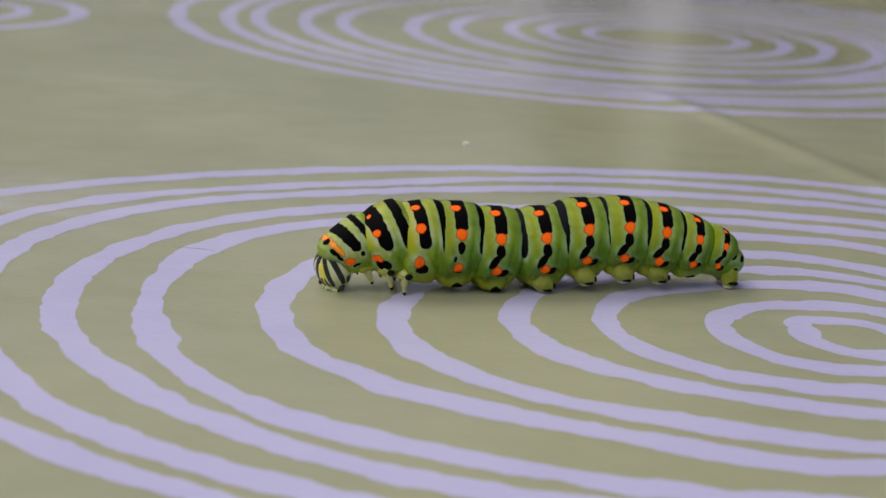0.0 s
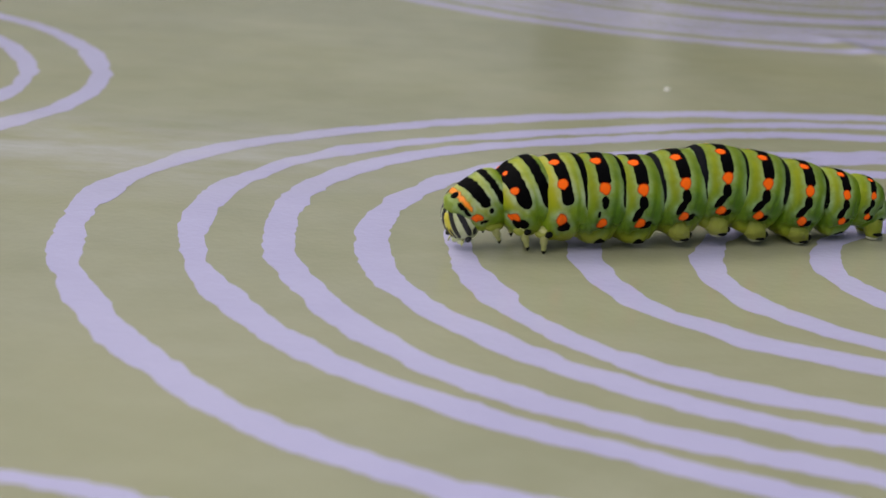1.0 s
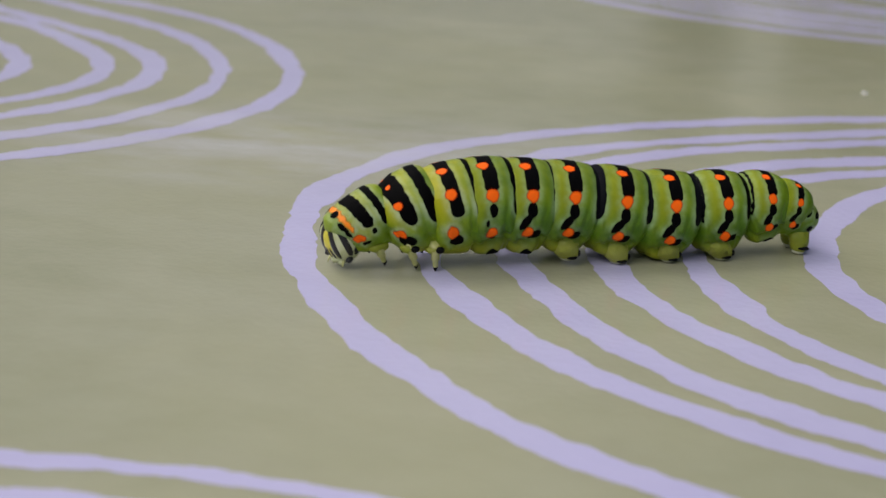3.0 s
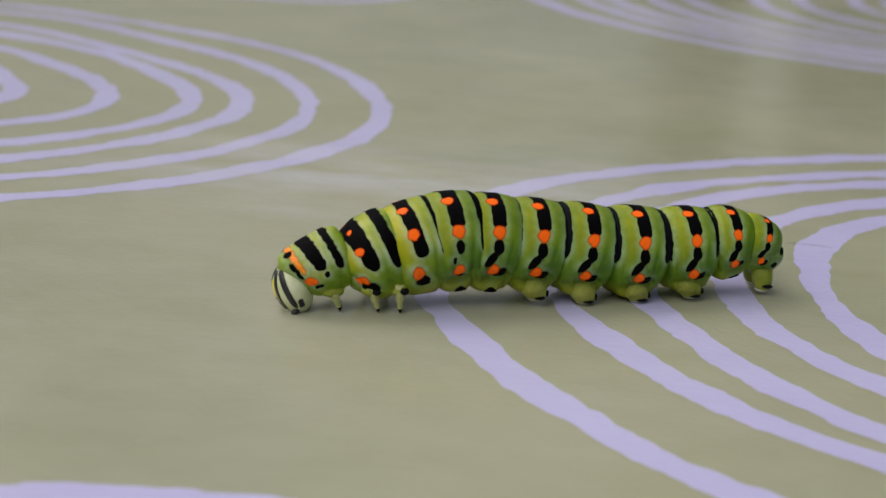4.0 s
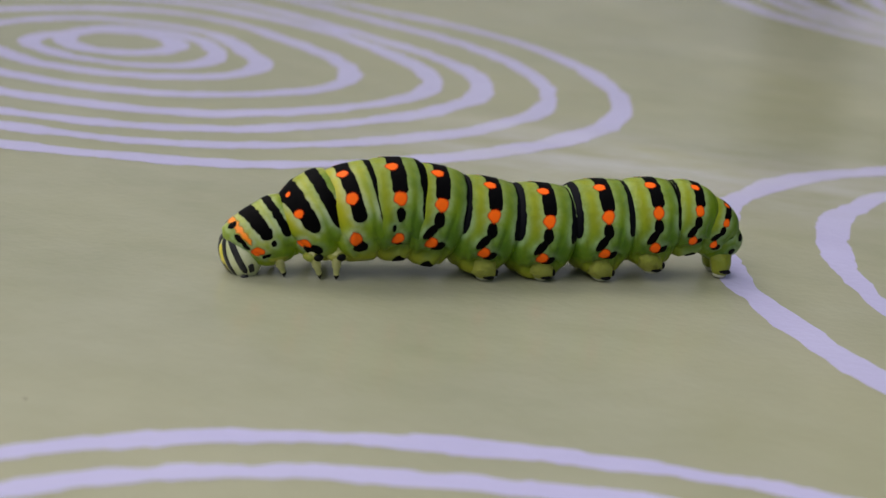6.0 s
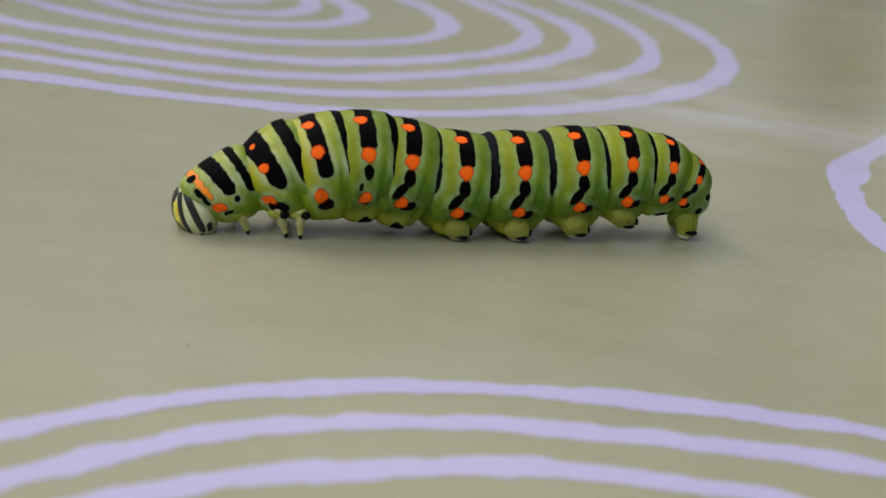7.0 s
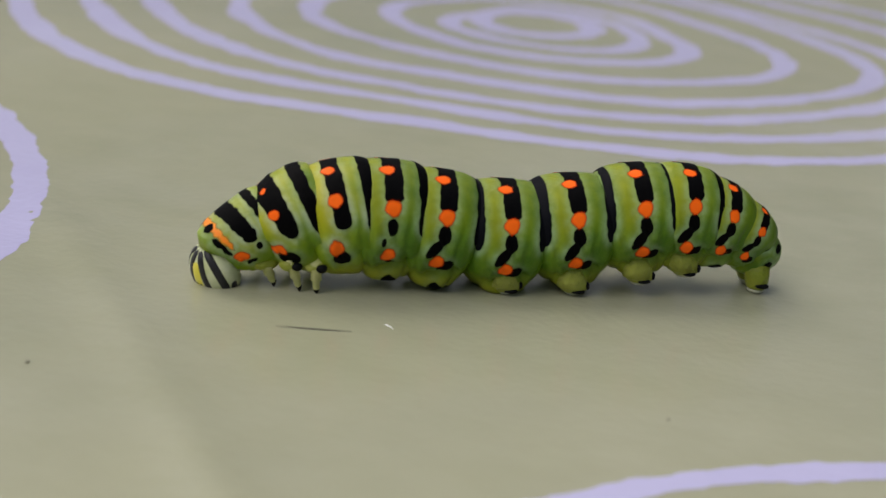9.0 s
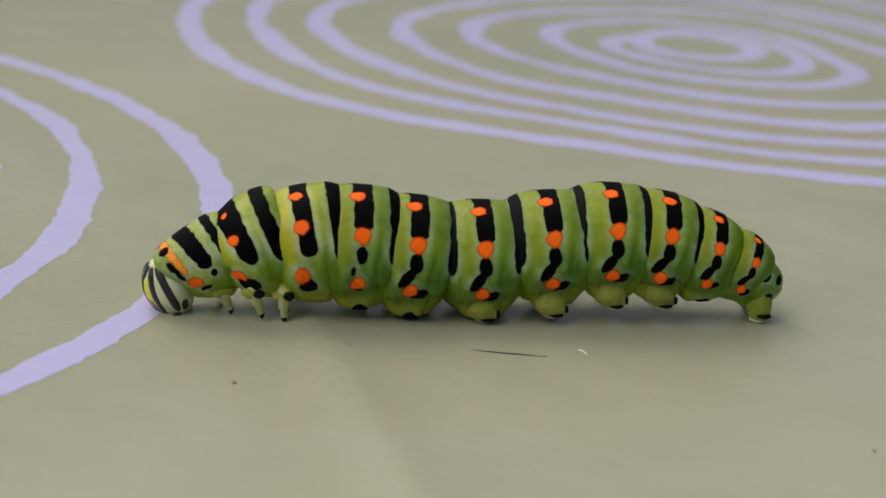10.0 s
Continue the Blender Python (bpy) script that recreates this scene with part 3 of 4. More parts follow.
def true_legs(key, seg, R, foot, lean, u=0.2):
    """A pair of jointed thoracic legs with dark claws; foot: depth of the claw under the segment's middle."""
    for s in (1, -1):
        y0 = s * 0.50 * R
        d = foot - 0.72 * R
        leg = stub([(u, y0, -0.62 * R), (u + 0.1 * lean, y0 + s * 0.30, -0.72 * R - 0.08 * d), (u + 0.25 * lean, y0 + s * 0.42, -0.72 * R - 0.26 * d), (u + 0.3 * lean, y0 + s * 0.43, -0.72 * R - 0.30 * d), (u + 0.55 * lean, y0 + s * 0.48, -0.72 * R - 0.54 * d),
                    (u + 0.6 * lean, y0 + s * 0.47, -0.72 * R - 0.58 * d), (u + 0.85 * lean, y0 + s * 0.50, -foot + 0.42), (u + lean, y0 + s * 0.50, -foot + 0.25)], (0.56, 0.50, 0.42, 0.33, 0.34, 0.24, 0.21, 0.13))
        claw = stub([(u + 0.9 * lean, y0 + s * 0.49, -foot + 0.46), (u + lean, y0 + s * 0.51, -foot + 0.28), (u + lean * 1.05, y0 + s * 0.44, -foot)], (0.20, 0.17, 0.05), 10)
        base = blob((u - 0.30, y0 + s * 0.70, -0.76 * R - 0.10 * d), (0.36, 0.20, 0.28), 2.0, 8)
        pieces = [(leg, M_leg), (claw, M_claw)]
        pieces.append((blob((u - 0.1, y0 + s * 0.22, -0.80 * R - 0.04 * d), (0.85, 0.55, 0.46), u * 3 + s, 10), M_belly))
        if key != "T1":
            pieces.append((base, M_claw))
        limb("leg", pieces, key, seg, foot)


def prolegs(key, seg, R, foot):
    """A pair of short fleshy hind legs with a soft pad and black dashes above it."""
    for s in (1, -1):
        y0 = s * 0.52 * R
        low = 0.5 * (0.86 * R + foot)
        leg = stub([(0, y0 * 0.85, -0.55 * R), (-0.05, y0 * 1.0, -0.78 * R), (-0.12, y0 * 1.05, -low), (-0.20, y0 * 1.06, -foot + 0.60), (-0.24, y0 * 1.05, -foot + 0.38), (-0.26, y0 * 1.03, -foot + 0.22), (-0.26, y0 * 1.0, -foot + 0.12)], (1.02, 1.04, 1.02, 0.96, 0.86, 0.66, 0.32), 20)
        pad = stub([(-0.24, y0 * 1.02, -foot + 0.26), (-0.26, y0 * 1.02, -foot + 0.10), (-0.26, y0 * 1.0, -foot)], (0.60, 0.58, 0.4), 18)
        dash = blob((-0.40, y0 * 1.05 + s * 0.66, -foot + 0.40), (0.44, 0.17, 0.16), 2.0, 8)
        heel = blob((-1.04, y0 * 1.05 + s * 0.42, -foot + 0.70), (0.13, 0.20, 0.26), 2.5, 8)
        limb("proleg", [(leg, M_belly), (pad, M_pad), (dash, M_claw), (heel, M_claw)], key, seg, foot)


SEGMENTS = {}


def body_segment(key, R, hl, skin_mat):
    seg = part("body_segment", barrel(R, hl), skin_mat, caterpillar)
    SEGMENTS[key] = seg
    return seg


# collar segment behind the head
R, hl = 2.15, 1.95
seg = body_segment("T1", R, hl, M_lime)
band(seg, "amber_collar", R, hl, -84, 84, 1.38, 0.26, M_amber, k=0.2)
for ph in (-20, 20):
    part("collar_dot", dot(R, hl, 1.52, ph, 0.26, 0.34, 0.05, seed=ph), M_black, seg)
for p0, p1 in ((40, 90), (-90, -40)):
    part("collar_dash", strip(R, hl, p0, p1, lambda t: 1.70, lambda t: round_ends(t, 0.17, 0.2), 0.05), M_black, seg)
band(seg, "black_band", R, hl, -84, 84, 0.40, 0.44, M_black, 0.3)
spot_pair(seg, "orange_spot", R, hl, 1.32, 98, 0.48, 0.44, M_orange)
spot_pair(seg, "black_dot", R, hl, 0.95, 112, 0.36, 0.18, M_black, tilt=0.3)
spot_pair(seg, "black_dot", R, hl, 0.12, 93, 0.20, 0.22, M_black)
band(seg, "black_band", R, hl, -94, 94, -0.95, 0.36, M_black, 0.3)
edge_markings(seg, R, hl)
true_legs("T1", seg, R, 3.35, -0.45, -0.40)
# second thoracic segment: broad black saddle with two small spots a side
R, hl = 2.95, 2.5
seg = body_segment("T2", R, hl, M_lime)
part("black_saddle", strip(R, hl, -96, 96, lambda t: 0.66 - 0.74 * abs(2 * t - 1), lambda t: round_ends(t, 0.84 - 0.26 * abs(2 * t - 1), 0.10)), M_black, seg)
spot_pair(seg, "orange_spot", R, hl, 0.66, 20, 0.24, 0.28, M_orange, 0.040)
spot_pair(seg, "orange_spot", R, hl, 0.56, 60, 0.38, 0.40, M_orange, 0.040)
spot_pair(seg, "orange_spot", R, hl, 1.0, 108, 0.46, 0.48, M_orange, 0.040)
spot_pair(seg, "black_dot", R, hl, 0.56, 121, 0.62, 0.58, M_black, tilt=0.3)
band(seg, "black_band", R, hl, -102, 102, -1.68, 0.50, M_black, 0.3)
edge_markings(seg, R, hl)
true_legs("T2", seg, R, 4.15, -0.40, -0.1)
# third thoracic segment
R, hl = 3.40, 2.45
seg = body_segment("T3", R, hl, M_lime)
band(seg, "black_band", R, hl, -90, 90, 0.06, 0.58, M_black, 0.2, k=0.06)
spot_pair(seg, "orange_spot", R, hl, 0.34, 20, 0.46, 0.46, M_orange, 0.040)
spot_pair(seg, "orange_spot", R, hl, 0.26, 58, 0.50, 0.54, M_orange, 0.040)
spot_pair(seg, "orange_spot", R, hl, 0.62, 106, 0.52, 0.54, M_orange, 0.040)
spot_pair(seg, "black_dot", R, hl, 0.36, 118, 0.58, 0.50, M_black, tilt=0.3)
band(seg, "black_band", R, hl, -102, 102, -1.90, 0.48, M_black)
edge_markings(seg, R, hl)
true_legs("T3", seg, R, 4.55, 0.0, 1.55)


# where the dark fold marking begins before and behind each segment's middle
FOLDS = {"A1": (1.74, 1.54), "A2": (1.70, 1.84), "A3": (1.68, 1.70), "A4": (1.74, 1.72), "A5": (1.86, 1.60), "A6": (1.84, 1.56), "A7": (1.52, 0), "A8": (0, 0)}


def abdominal(key, R, hl, mat, fold, half=0.60):
    """An abdominal segment: fold band in front, spotted band across the middle, slanting dashes on the flank."""
    k = R / 3.4
    seg = body_segment(key, R, hl, mat)
    fore, aft = FOLDS[key]
    if fore:
        band(seg, "fold_band", R, hl, -98, 98, (fore + hl) / 2, (hl - fore) / 2, fold)
    if aft:
        band(seg, "fold_band", R, hl, -96, 96, -(aft + hl) / 2, (hl - aft) / 2, M_fold if key in ("A2", "A3", "A4", "A5") else M_black)
    band(seg, "black_band", R, hl, -62, 62, 0.0, half * k, M_black, k=0.06)
    spot_pair(seg, "orange_spot", R, hl, 0.30 * k, 22, 0.54 * k, 0.46 * k, M_orange, 0.040)
    spot_pair(seg, "orange_spot", R, hl, 0.05 * k, 66, 0.56 * k, 0.62 * k, M_orange, 0.040)
    if key == "A1":
        spot_pair(seg, "black_dash", R, hl, 0.0, 85, 0.36, 0.54, M_black)
        spot_pair(seg, "black_dot", R, hl, 0.48, 101, 0.16, 0.28, M_black)
        spot_pair(seg, "orange_spot", R, hl, 0.16, 114, 0.54, 0.50, M_orange, 0.040, 0.3)
        spot_pair(seg, "black_dot", R, hl, 0.0, 122, 0.46, 0.16, M_black, 0.028, -0.5)
    else:
        for s in (1, -1):
            part("black_dash", dot(R, hl, 0.04 * k, s * 85, 0.42 * k, 0.64 * k, seed=s), M_black, seg)
            part("black_dash", dot(R, hl, 0.46 * k, s * 100, 0.37 * k, 0.72 * k, tilt=s * -0.62, seed=s + 4), M_black, seg)
        spot_pair(seg, "orange_spot", R, hl, 0.20 * k, 114, 0.52 * k, 0.52 * k, M_orange, 0.040)
        spot_pair(seg, "black_dot", R, hl, -0.40 * k, 118, 0.56 * k, 0.46 * k, M_black, 0.028, 0.5)
    return seg


for key, R, hl, mat, fold in (
        ("A1", 3.5, 2.35, M_green, M_black), ("A2", 3.45, 2.3, M_green, M_black), ("A3", 3.38, 2.45, M_green, M_fold), ("A4", 3.36, 2.5, M_green, M_fold),
        ("A5", 3.35, 2.45, M_green, M_fold), ("A6", 3.15, 2.15, M_green, M_fold), ("A7", 2.68, 1.8, M_green, M_black), ("A8", 2.08, 1.5, M_green, M_black)):
    seg = abdominal(key, R, hl, mat, fold)
    if key in ("A1", "A2"):
        spot_pair(seg, "black_dot", R, hl, -0.2, 147, 0.52, 0.42, M_black, 0.03)
    elif key in ("A3", "A4", "A5", "A6"):
        prolegs(key, seg, R, {"A3": 4.12, "A4": 4.14, "A5": 4.08, "A6": 3.80}[key])
    elif key == "A7":
        spot_pair(seg, "black_dot", R, hl, -0.3, 146, 0.50, 0.20, M_black, 0.03)
    edge_markings(seg, R, hl)

# tail end with the pair of claspers
R, hl = 1.62, 1.2
seg = body_segment("A9", R, hl, M_green)
part("tail_cap", blob((-0.40, 0, -0.12), (0.88, 1.36, 1.32), 4.0), M_green, seg)
for s in (1, -1):
    part("black_dash", strip(R, hl, s * 30, s * 78, lambda t: 0.0 + 0.2 * t, lambda t: round_ends(t, 0.22, 0.3)), M_black, seg)
    part("black_dash", dot(R, hl, -0.72, s * 50, 0.24, 0.42, 0.04, seed=s), M_black, seg)
    part("black_dash", dot(R, hl, -0.72, s * 100, 0.32, 0.30, 0.04, seed=s + 2), M_black, seg)
    leg = stub([(-0.1, s * 0.70, -0.3), (-0.25, s * 0.90, -1.05), (-0.36, s * 0.90, -1.65), (-0.40, s * 0.88, -1.96), (-0.40, s * 0.86, -2.14)], (0.90, 0.86, 0.78, 0.64, 0.40), 16)
    pad = stub([(-0.40, s * 0.87, -2.02), (-0.40, s * 0.87, -2.18), (-0.40, s * 0.84, -2.30)], (0.58, 0.54, 0.38), 16)
    dash = blob((-0.56, s * 1.40, -1.66), (0.52, 0.28, 0.20), 2.0, 8)
    limb("clasper", [(leg, M_belly), (pad, M_pad), (dash, M_claw)], "A9", seg, 2.30)

edge_markings(seg, R, hl)

# ---- the head: a pale shell with dark stripes ----
HX, HY, HZ = 1.38, 1.70, 2.02


def shell(lon, lat, lift=0.0):
    a, b = radians(lon), radians(lat)
    k = 1 + lift
    return (HX * k * math.cos(b) * math.cos(a) * MM, HY * k * math.cos(b) * math.sin(a) * MM, HZ * k * math.sin(b) * MM)


bm = bmesh.new()
bmesh.ops.create_uvsphere(bm, u_segments=40, v_segments=26, radius=1)
for v in bm.verts:
    groove = 0.03 * math.exp(-(v.co.y / 0.07) ** 2) * (v.co.x > 0)
    v.co = Vector((v.co.x * HX * (1 - groove), v.co.y * HY, v.co.z * HZ)) * MM
head = part("head", bm, M_head, caterpillar)
SEGMENTS["HD"] = head


def face_stripe(name, lat0, lat1, lon0, lon1, half, mat, lift=0.02):
    bm = bmesh.new()
    rows_ = []
    n = 14
    for i in range(n + 1):
        t = i / n
        h = max(round_ends(t, half, 0.22), 0.3)
        lat, lon = lat0 + (lat1 - lat0) * t, lon0 + (lon1 - lon0) * t
        sq = 1 / max(math.cos(radians(lat)), 0.35)
        rows_.append([bm.verts.new(shell(lon + e * h * sq, lat, lift if abs(e) < 1 and 0 < i < n else -0.004)) for e in (-1, -0.85, 0, 0.85, 1)])
    for p, q in zip(rows_, rows_[1:]):
        for k in range(4):
            bm.faces.new((p[k], q[k], q[k + 1], p[k + 1]))
    part(name, bm, mat, head)


face_stripe("yellow_patch", 45, -26, 0, 0, 12, M_yellow, 0.012)
for s in (1, -1):
    face_stripe("dark_stripe", 74, -34, s * 15, s * 27, 8, M_stripe)
    face_stripe("dark_stripe", 76, -30, s * 52, s * 66, 10, M_stripe)
    face_stripe("dark_stripe", 2, -34, s * 6, s * 10, 4, M_stripe, 0.024)
    face_stripe("dark_spot", -8, -32, s * 88, s * 86, 9, M_stripe)
    part("antenna", stub([(1.0, s * 0.75, -1.30), (1.2, s * 0.82, -1.50), (1.3, s * 0.84, -1.62)], (0.13, 0.09, 0.04), 8), M_leg, head)
    part("jaw", blob((0.90, s * 0.36, -1.52), (0.34, 0.32, 0.28), 1.0, 8), M_head, head)
part("upper_lip", blob((1.06, 0, -1.26), (0.26, 0.46, 0.24), 1.5, 8), M_head, head)
for s in (1, -1):
    part("eye_patch", blob((0.72, s * 1.22, -1.22), (0.32, 0.22, 0.24), 1.0, 8), M_stripe, head)


# ---- the crawl: a wave of lifting and reaching that runs from tail to head twice a second ----
TIMES = (0, 0.5, 1, 1.2, 1.5, 2, 2.2, 2.5, 2.7, 3.8, 4, 4.3, 4.5, 5, 5.2, 6.3, 6.5, 6.6, 6.7, 6.8, 6.9, 7, 7.3, 7.5, 8, 8.5, 8.8, 9, 9.5, 9.7, 10)
SIDE = (0.1, 0.3, -0.2, 0.4, -0.5, -0.1, 1.3, -0, 0.5, 2.5, 1.8, 1.6, 2.2, 2.8, 3.5, 4.9, 3.6, 3.4, 3.1, 2.9, 2.6, 2.3, 2, 3.7, 4, 2, 1.7, 2.9, 2.6, 0.8, 1.8)  # how far the body keeps beside its mean line, in millimetres
LINE = (-1.03101, 0.27218, 0.12793)  # its line over the cloth, y as a square of x


STRIDES = (-0.01, 1.06, 2.15, 2.578, 3.22, 4.29, 4.722, 5.37, 5.79, 8, 8.42, 9.044, 9.46, 10.49, 10.91, 13.21, 13.63, 13.83, 14.04, 14.25, 14.46, 14.66, 15.29, 15.71, 16.76, 17.8, 18.406, 18.81, 19.84, 20.264, 20.9)  # strides made by then


def beat(t):
    return 2 * math.pi * np.interp(t, TIMES, STRIDES)


xs_ = np.linspace(0.06, -0.17, 2400)
ys_ = np.polyval(LINE, xs_)
tx_, ty_ = np.gradient(xs_), np.gradient(ys_)
ln_ = np.hypot(tx_, ty_)
tx_, ty_ = tx_ / ln_, ty_ / ln_
cx_, cy_ = xs_ + 0.0013 * ty_, ys_ - 0.0013 * tx_
way_ = np.concatenate([[0], np.cumsum(np.hypot(np.diff(cx_), np.diff(cy_)))]) * 1000


def on_line(s, side):
    """Place and heading at s millimetres along the line, side millimetres to the body's right of it."""
    x, y = np.interp(s, way_, cx_), np.interp(s, way_, cy_)
    hx, hy = np.interp(s, way_, tx_), np.interp(s, way_, ty_)
    return x + side * MM * hy, y - side * MM * hx, math.degrees(math.atan2(hy, hx))


GAIT = {}


def gait(key, reach, lift, along, height):
    """reach, lift: cosine and sine of the wave; along, height: the slow part at TIMES, in millimetres."""
    GAIT[key] = (reach, lift, along, height)


gait("HD", (-0.13, 0.4), (0.3, 0.57),
     (70.5, 78.1, 85.7, 88.9, 93.3, 101, 103.9, 108.4, 110.3, 125, 128.2, 131.7, 134.3, 142.8, 144.9, 159.8, 162.7, 163.9, 165.5, 166.6, 167.8, 168.9, 172.4, 175.6, 183.7, 190.1, 192.5, 195.1, 203.1, 205.4, 209.7),
     (1.42, 1.16, 1.75, 1.79, 1.8, 1.53, 1.53, 1.46, 1.95, 2.13, 1.31, 1.7, 1.39, 1.59, 2.55, 1.35, 1.8, 1.71, 1.86, 1.6, 1.76, 1.66, 1.49, 1.17, 1.85, 1.34, 1.23, 0.91, 1.27, 1.37, 1.2))
gait("T1", (-0.01, 0.39), (0.27, 0.48),
     (69.2, 77, 84.6, 87.7, 92.2, 99.8, 102.6, 106.8, 109.2, 124, 126.9, 130.6, 133.3, 141.5, 144, 158.5, 161.4, 162.8, 163.9, 165.1, 166.3, 167.4, 171, 174.2, 182.5, 188.6, 191, 193.5, 201.5, 203.8, 207.8),
     (3.73, 3.25, 3.5, 3.56, 4.12, 3.56, 3.62, 3.24, 3.62, 3.5, 3.31, 3.75, 3.8, 3.43, 3.57, 3.23, 3.4, 3.09, 3.26, 3.11, 3.16, 3.48, 3.57, 3.8, 3.45, 3.31, 3.33, 3.54, 3.12, 3.37, 3.29))
gait("T2", (0.17, -0.08), (0.29, 0.16),
     (66.5, 74, 81.7, 84.6, 89.4, 96.6, 99.2, 103.9, 106.7, 120.9, 123.8, 127.8, 131, 138.4, 141.1, 155.6, 158.2, 159.3, 160.6, 161.9, 163.1, 164.2, 168.8, 171.5, 178.9, 185.4, 188.8, 190.9, 198.5, 200.7, 204.9),
     (3.65, 3.5, 3.53, 3.61, 3.75, 3.56, 3.78, 3.39, 3.94, 3.46, 3.34, 3.7, 3.44, 3.62, 3.5, 3.69, 3.68, 3.42, 3.54, 3.31, 3.38, 3.55, 3.45, 3.58, 3.57, 3.31, 3.22, 3.39, 3.35, 3.44, 3.28))
gait("T3", (-0.02, -0.21), (-0.09, -0.07),
     (62.8, 70.1, 77.9, 80.7, 85.6, 92.7, 95.2, 99.9, 102.5, 116.9, 119.8, 123.9, 127, 134.5, 137.1, 151.7, 154.4, 155.6, 156.9, 158, 159.3, 160.5, 164.9, 167.8, 174.8, 181.5, 184.9, 187.1, 194.5, 196.4, 200.9),
     (4.13, 4.06, 4.12, 4.13, 4.32, 4.18, 4.39, 3.94, 4.21, 4.09, 4.06, 4.26, 4.09, 4.18, 4.13, 4.08, 4.3, 4, 4.1, 3.89, 3.84, 4.04, 4.06, 4.11, 4.13, 3.95, 4.05, 4.03, 4.14, 4.01, 4.08))
gait("A1", (-0.18, -0.25), (-0.42, -0.02),
     (59.4, 66.5, 74.4, 77.1, 82, 89.1, 91.5, 96.3, 99.2, 113.5, 116.3, 120.5, 123.4, 130.8, 133.7, 148, 150.7, 152, 153.2, 154.4, 155.6, 157, 161.6, 164.1, 171.2, 178, 181.5, 183.6, 190.9, 193, 197.4),
     (4.35, 4.29, 4.27, 4.38, 4.41, 4.31, 4.52, 4.12, 4.16, 4.3, 4.37, 4.44, 4.36, 4.5, 4.36, 4.36, 4.51, 4.22, 4.28, 4.16, 4.09, 4.27, 4.25, 4.26, 4.31, 4.17, 4.36, 4.26, 4.29, 4.2, 4.38))
gait("A2", (-0.35, -0.27), (-0.48, 0.25),
     (56, 62.9, 71.1, 73.8, 78.7, 85.8, 88.4, 93.1, 95.9, 110, 113, 117.2, 120, 127.6, 130.4, 144.8, 147.5, 148.9, 150.4, 151.7, 152.6, 153.9, 158.3, 160.9, 167.8, 174.8, 178.3, 180.3, 187.6, 189.8, 194.2),
     (4, 4.05, 3.91, 4.02, 3.94, 4, 4.19, 3.81, 3.83, 3.98, 4.04, 4.08, 4.02, 4, 3.96, 4.04, 4.13, 3.98, 4.07, 4.1, 4.02, 4.05, 3.93, 3.86, 4.07, 3.94, 4.05, 4.01, 4.07, 3.94, 4.08))
gait("A3", (-0.56, -0.1), (-0.08, 0.59),
     (52.1, 59, 67.3, 69.9, 74.8, 81.9, 84.2, 89.3, 92.2, 106.1, 109.2, 113.4, 116.2, 123.6, 126.5, 140.6, 143.5, 145.1, 146.6, 147.9, 148.8, 150.1, 154.4, 156.9, 163.9, 171.1, 174.6, 176.4, 183.8, 186.2, 190.4),
     (3.71, 3.66, 3.87, 3.85, 3.73, 3.91, 3.88, 3.71, 3.75, 3.78, 3.85, 3.76, 3.73, 3.74, 3.86, 3.73, 3.76, 3.85, 3.89, 3.8, 3.85, 3.87, 3.65, 3.69, 3.81, 3.82, 3.69, 3.71, 3.79, 3.74, 3.8))
gait("A4", (-0.37, 0.18), (0.51, 0.45),
     (48.1, 55.3, 63.2, 65.7, 70.6, 77.7, 79.9, 85.3, 87.8, 102, 105.2, 109.3, 112.2, 119.3, 122.4, 136.7, 139.5, 141.1, 142.6, 143.9, 145, 146.3, 150.7, 152.8, 159.8, 167.3, 170.6, 172.4, 179.5, 182.3, 186.3),
     (3.88, 4.01, 4.05, 4.04, 3.91, 4.06, 3.95, 3.93, 3.85, 3.81, 4, 3.86, 3.82, 3.91, 3.92, 3.83, 3.91, 3.97, 4.17, 4.1, 4.07, 4.19, 3.76, 3.96, 4.04, 4.1, 3.78, 3.87, 3.94, 3.83, 3.98))
gait("A5", (-0.09, 0.28), (0.64, -0.26),
     (44.1, 51.2, 59.2, 61.5, 66.4, 73.6, 75.6, 81.2, 83.9, 97.8, 101.2, 105.2, 108.1, 115.2, 118.1, 132.5, 135.4, 137, 138.7, 139.9, 140.9, 142.4, 146.5, 148.6, 155.6, 163.2, 166.5, 168.2, 175.6, 178.1, 182.3),
     (3.9, 4.08, 3.97, 4.07, 3.98, 4.01, 3.85, 4.11, 3.89, 4.11, 4.15, 3.9, 3.86, 3.88, 3.96, 4.06, 3.85, 4.11, 4.01, 4.16, 4.21, 4.13, 3.95, 4.02, 4.11, 4.28, 4.05, 3.99, 4.02, 3.96, 4.07))
gait("A6", (0.15, -0.1), (0.19, -0.69),
     (40.3, 47.2, 55.3, 57.3, 62.6, 69.7, 71.3, 77.4, 79.8, 94, 97.3, 101.6, 104.3, 111.1, 114.1, 128.6, 131.5, 133.1, 134.9, 136.2, 137.3, 138.6, 143, 145, 151.8, 159.3, 163, 164.5, 171.6, 174.7, 178.5),
     (3.9, 4.04, 3.91, 3.83, 4.02, 4.01, 3.78, 4.12, 4, 4.01, 4.07, 3.85, 3.87, 3.84, 3.9, 3.84, 3.69, 3.93, 3.87, 4.12, 4.14, 3.9, 4.1, 3.93, 4.12, 4.3, 4.14, 4.02, 4.06, 4.12, 3.96))
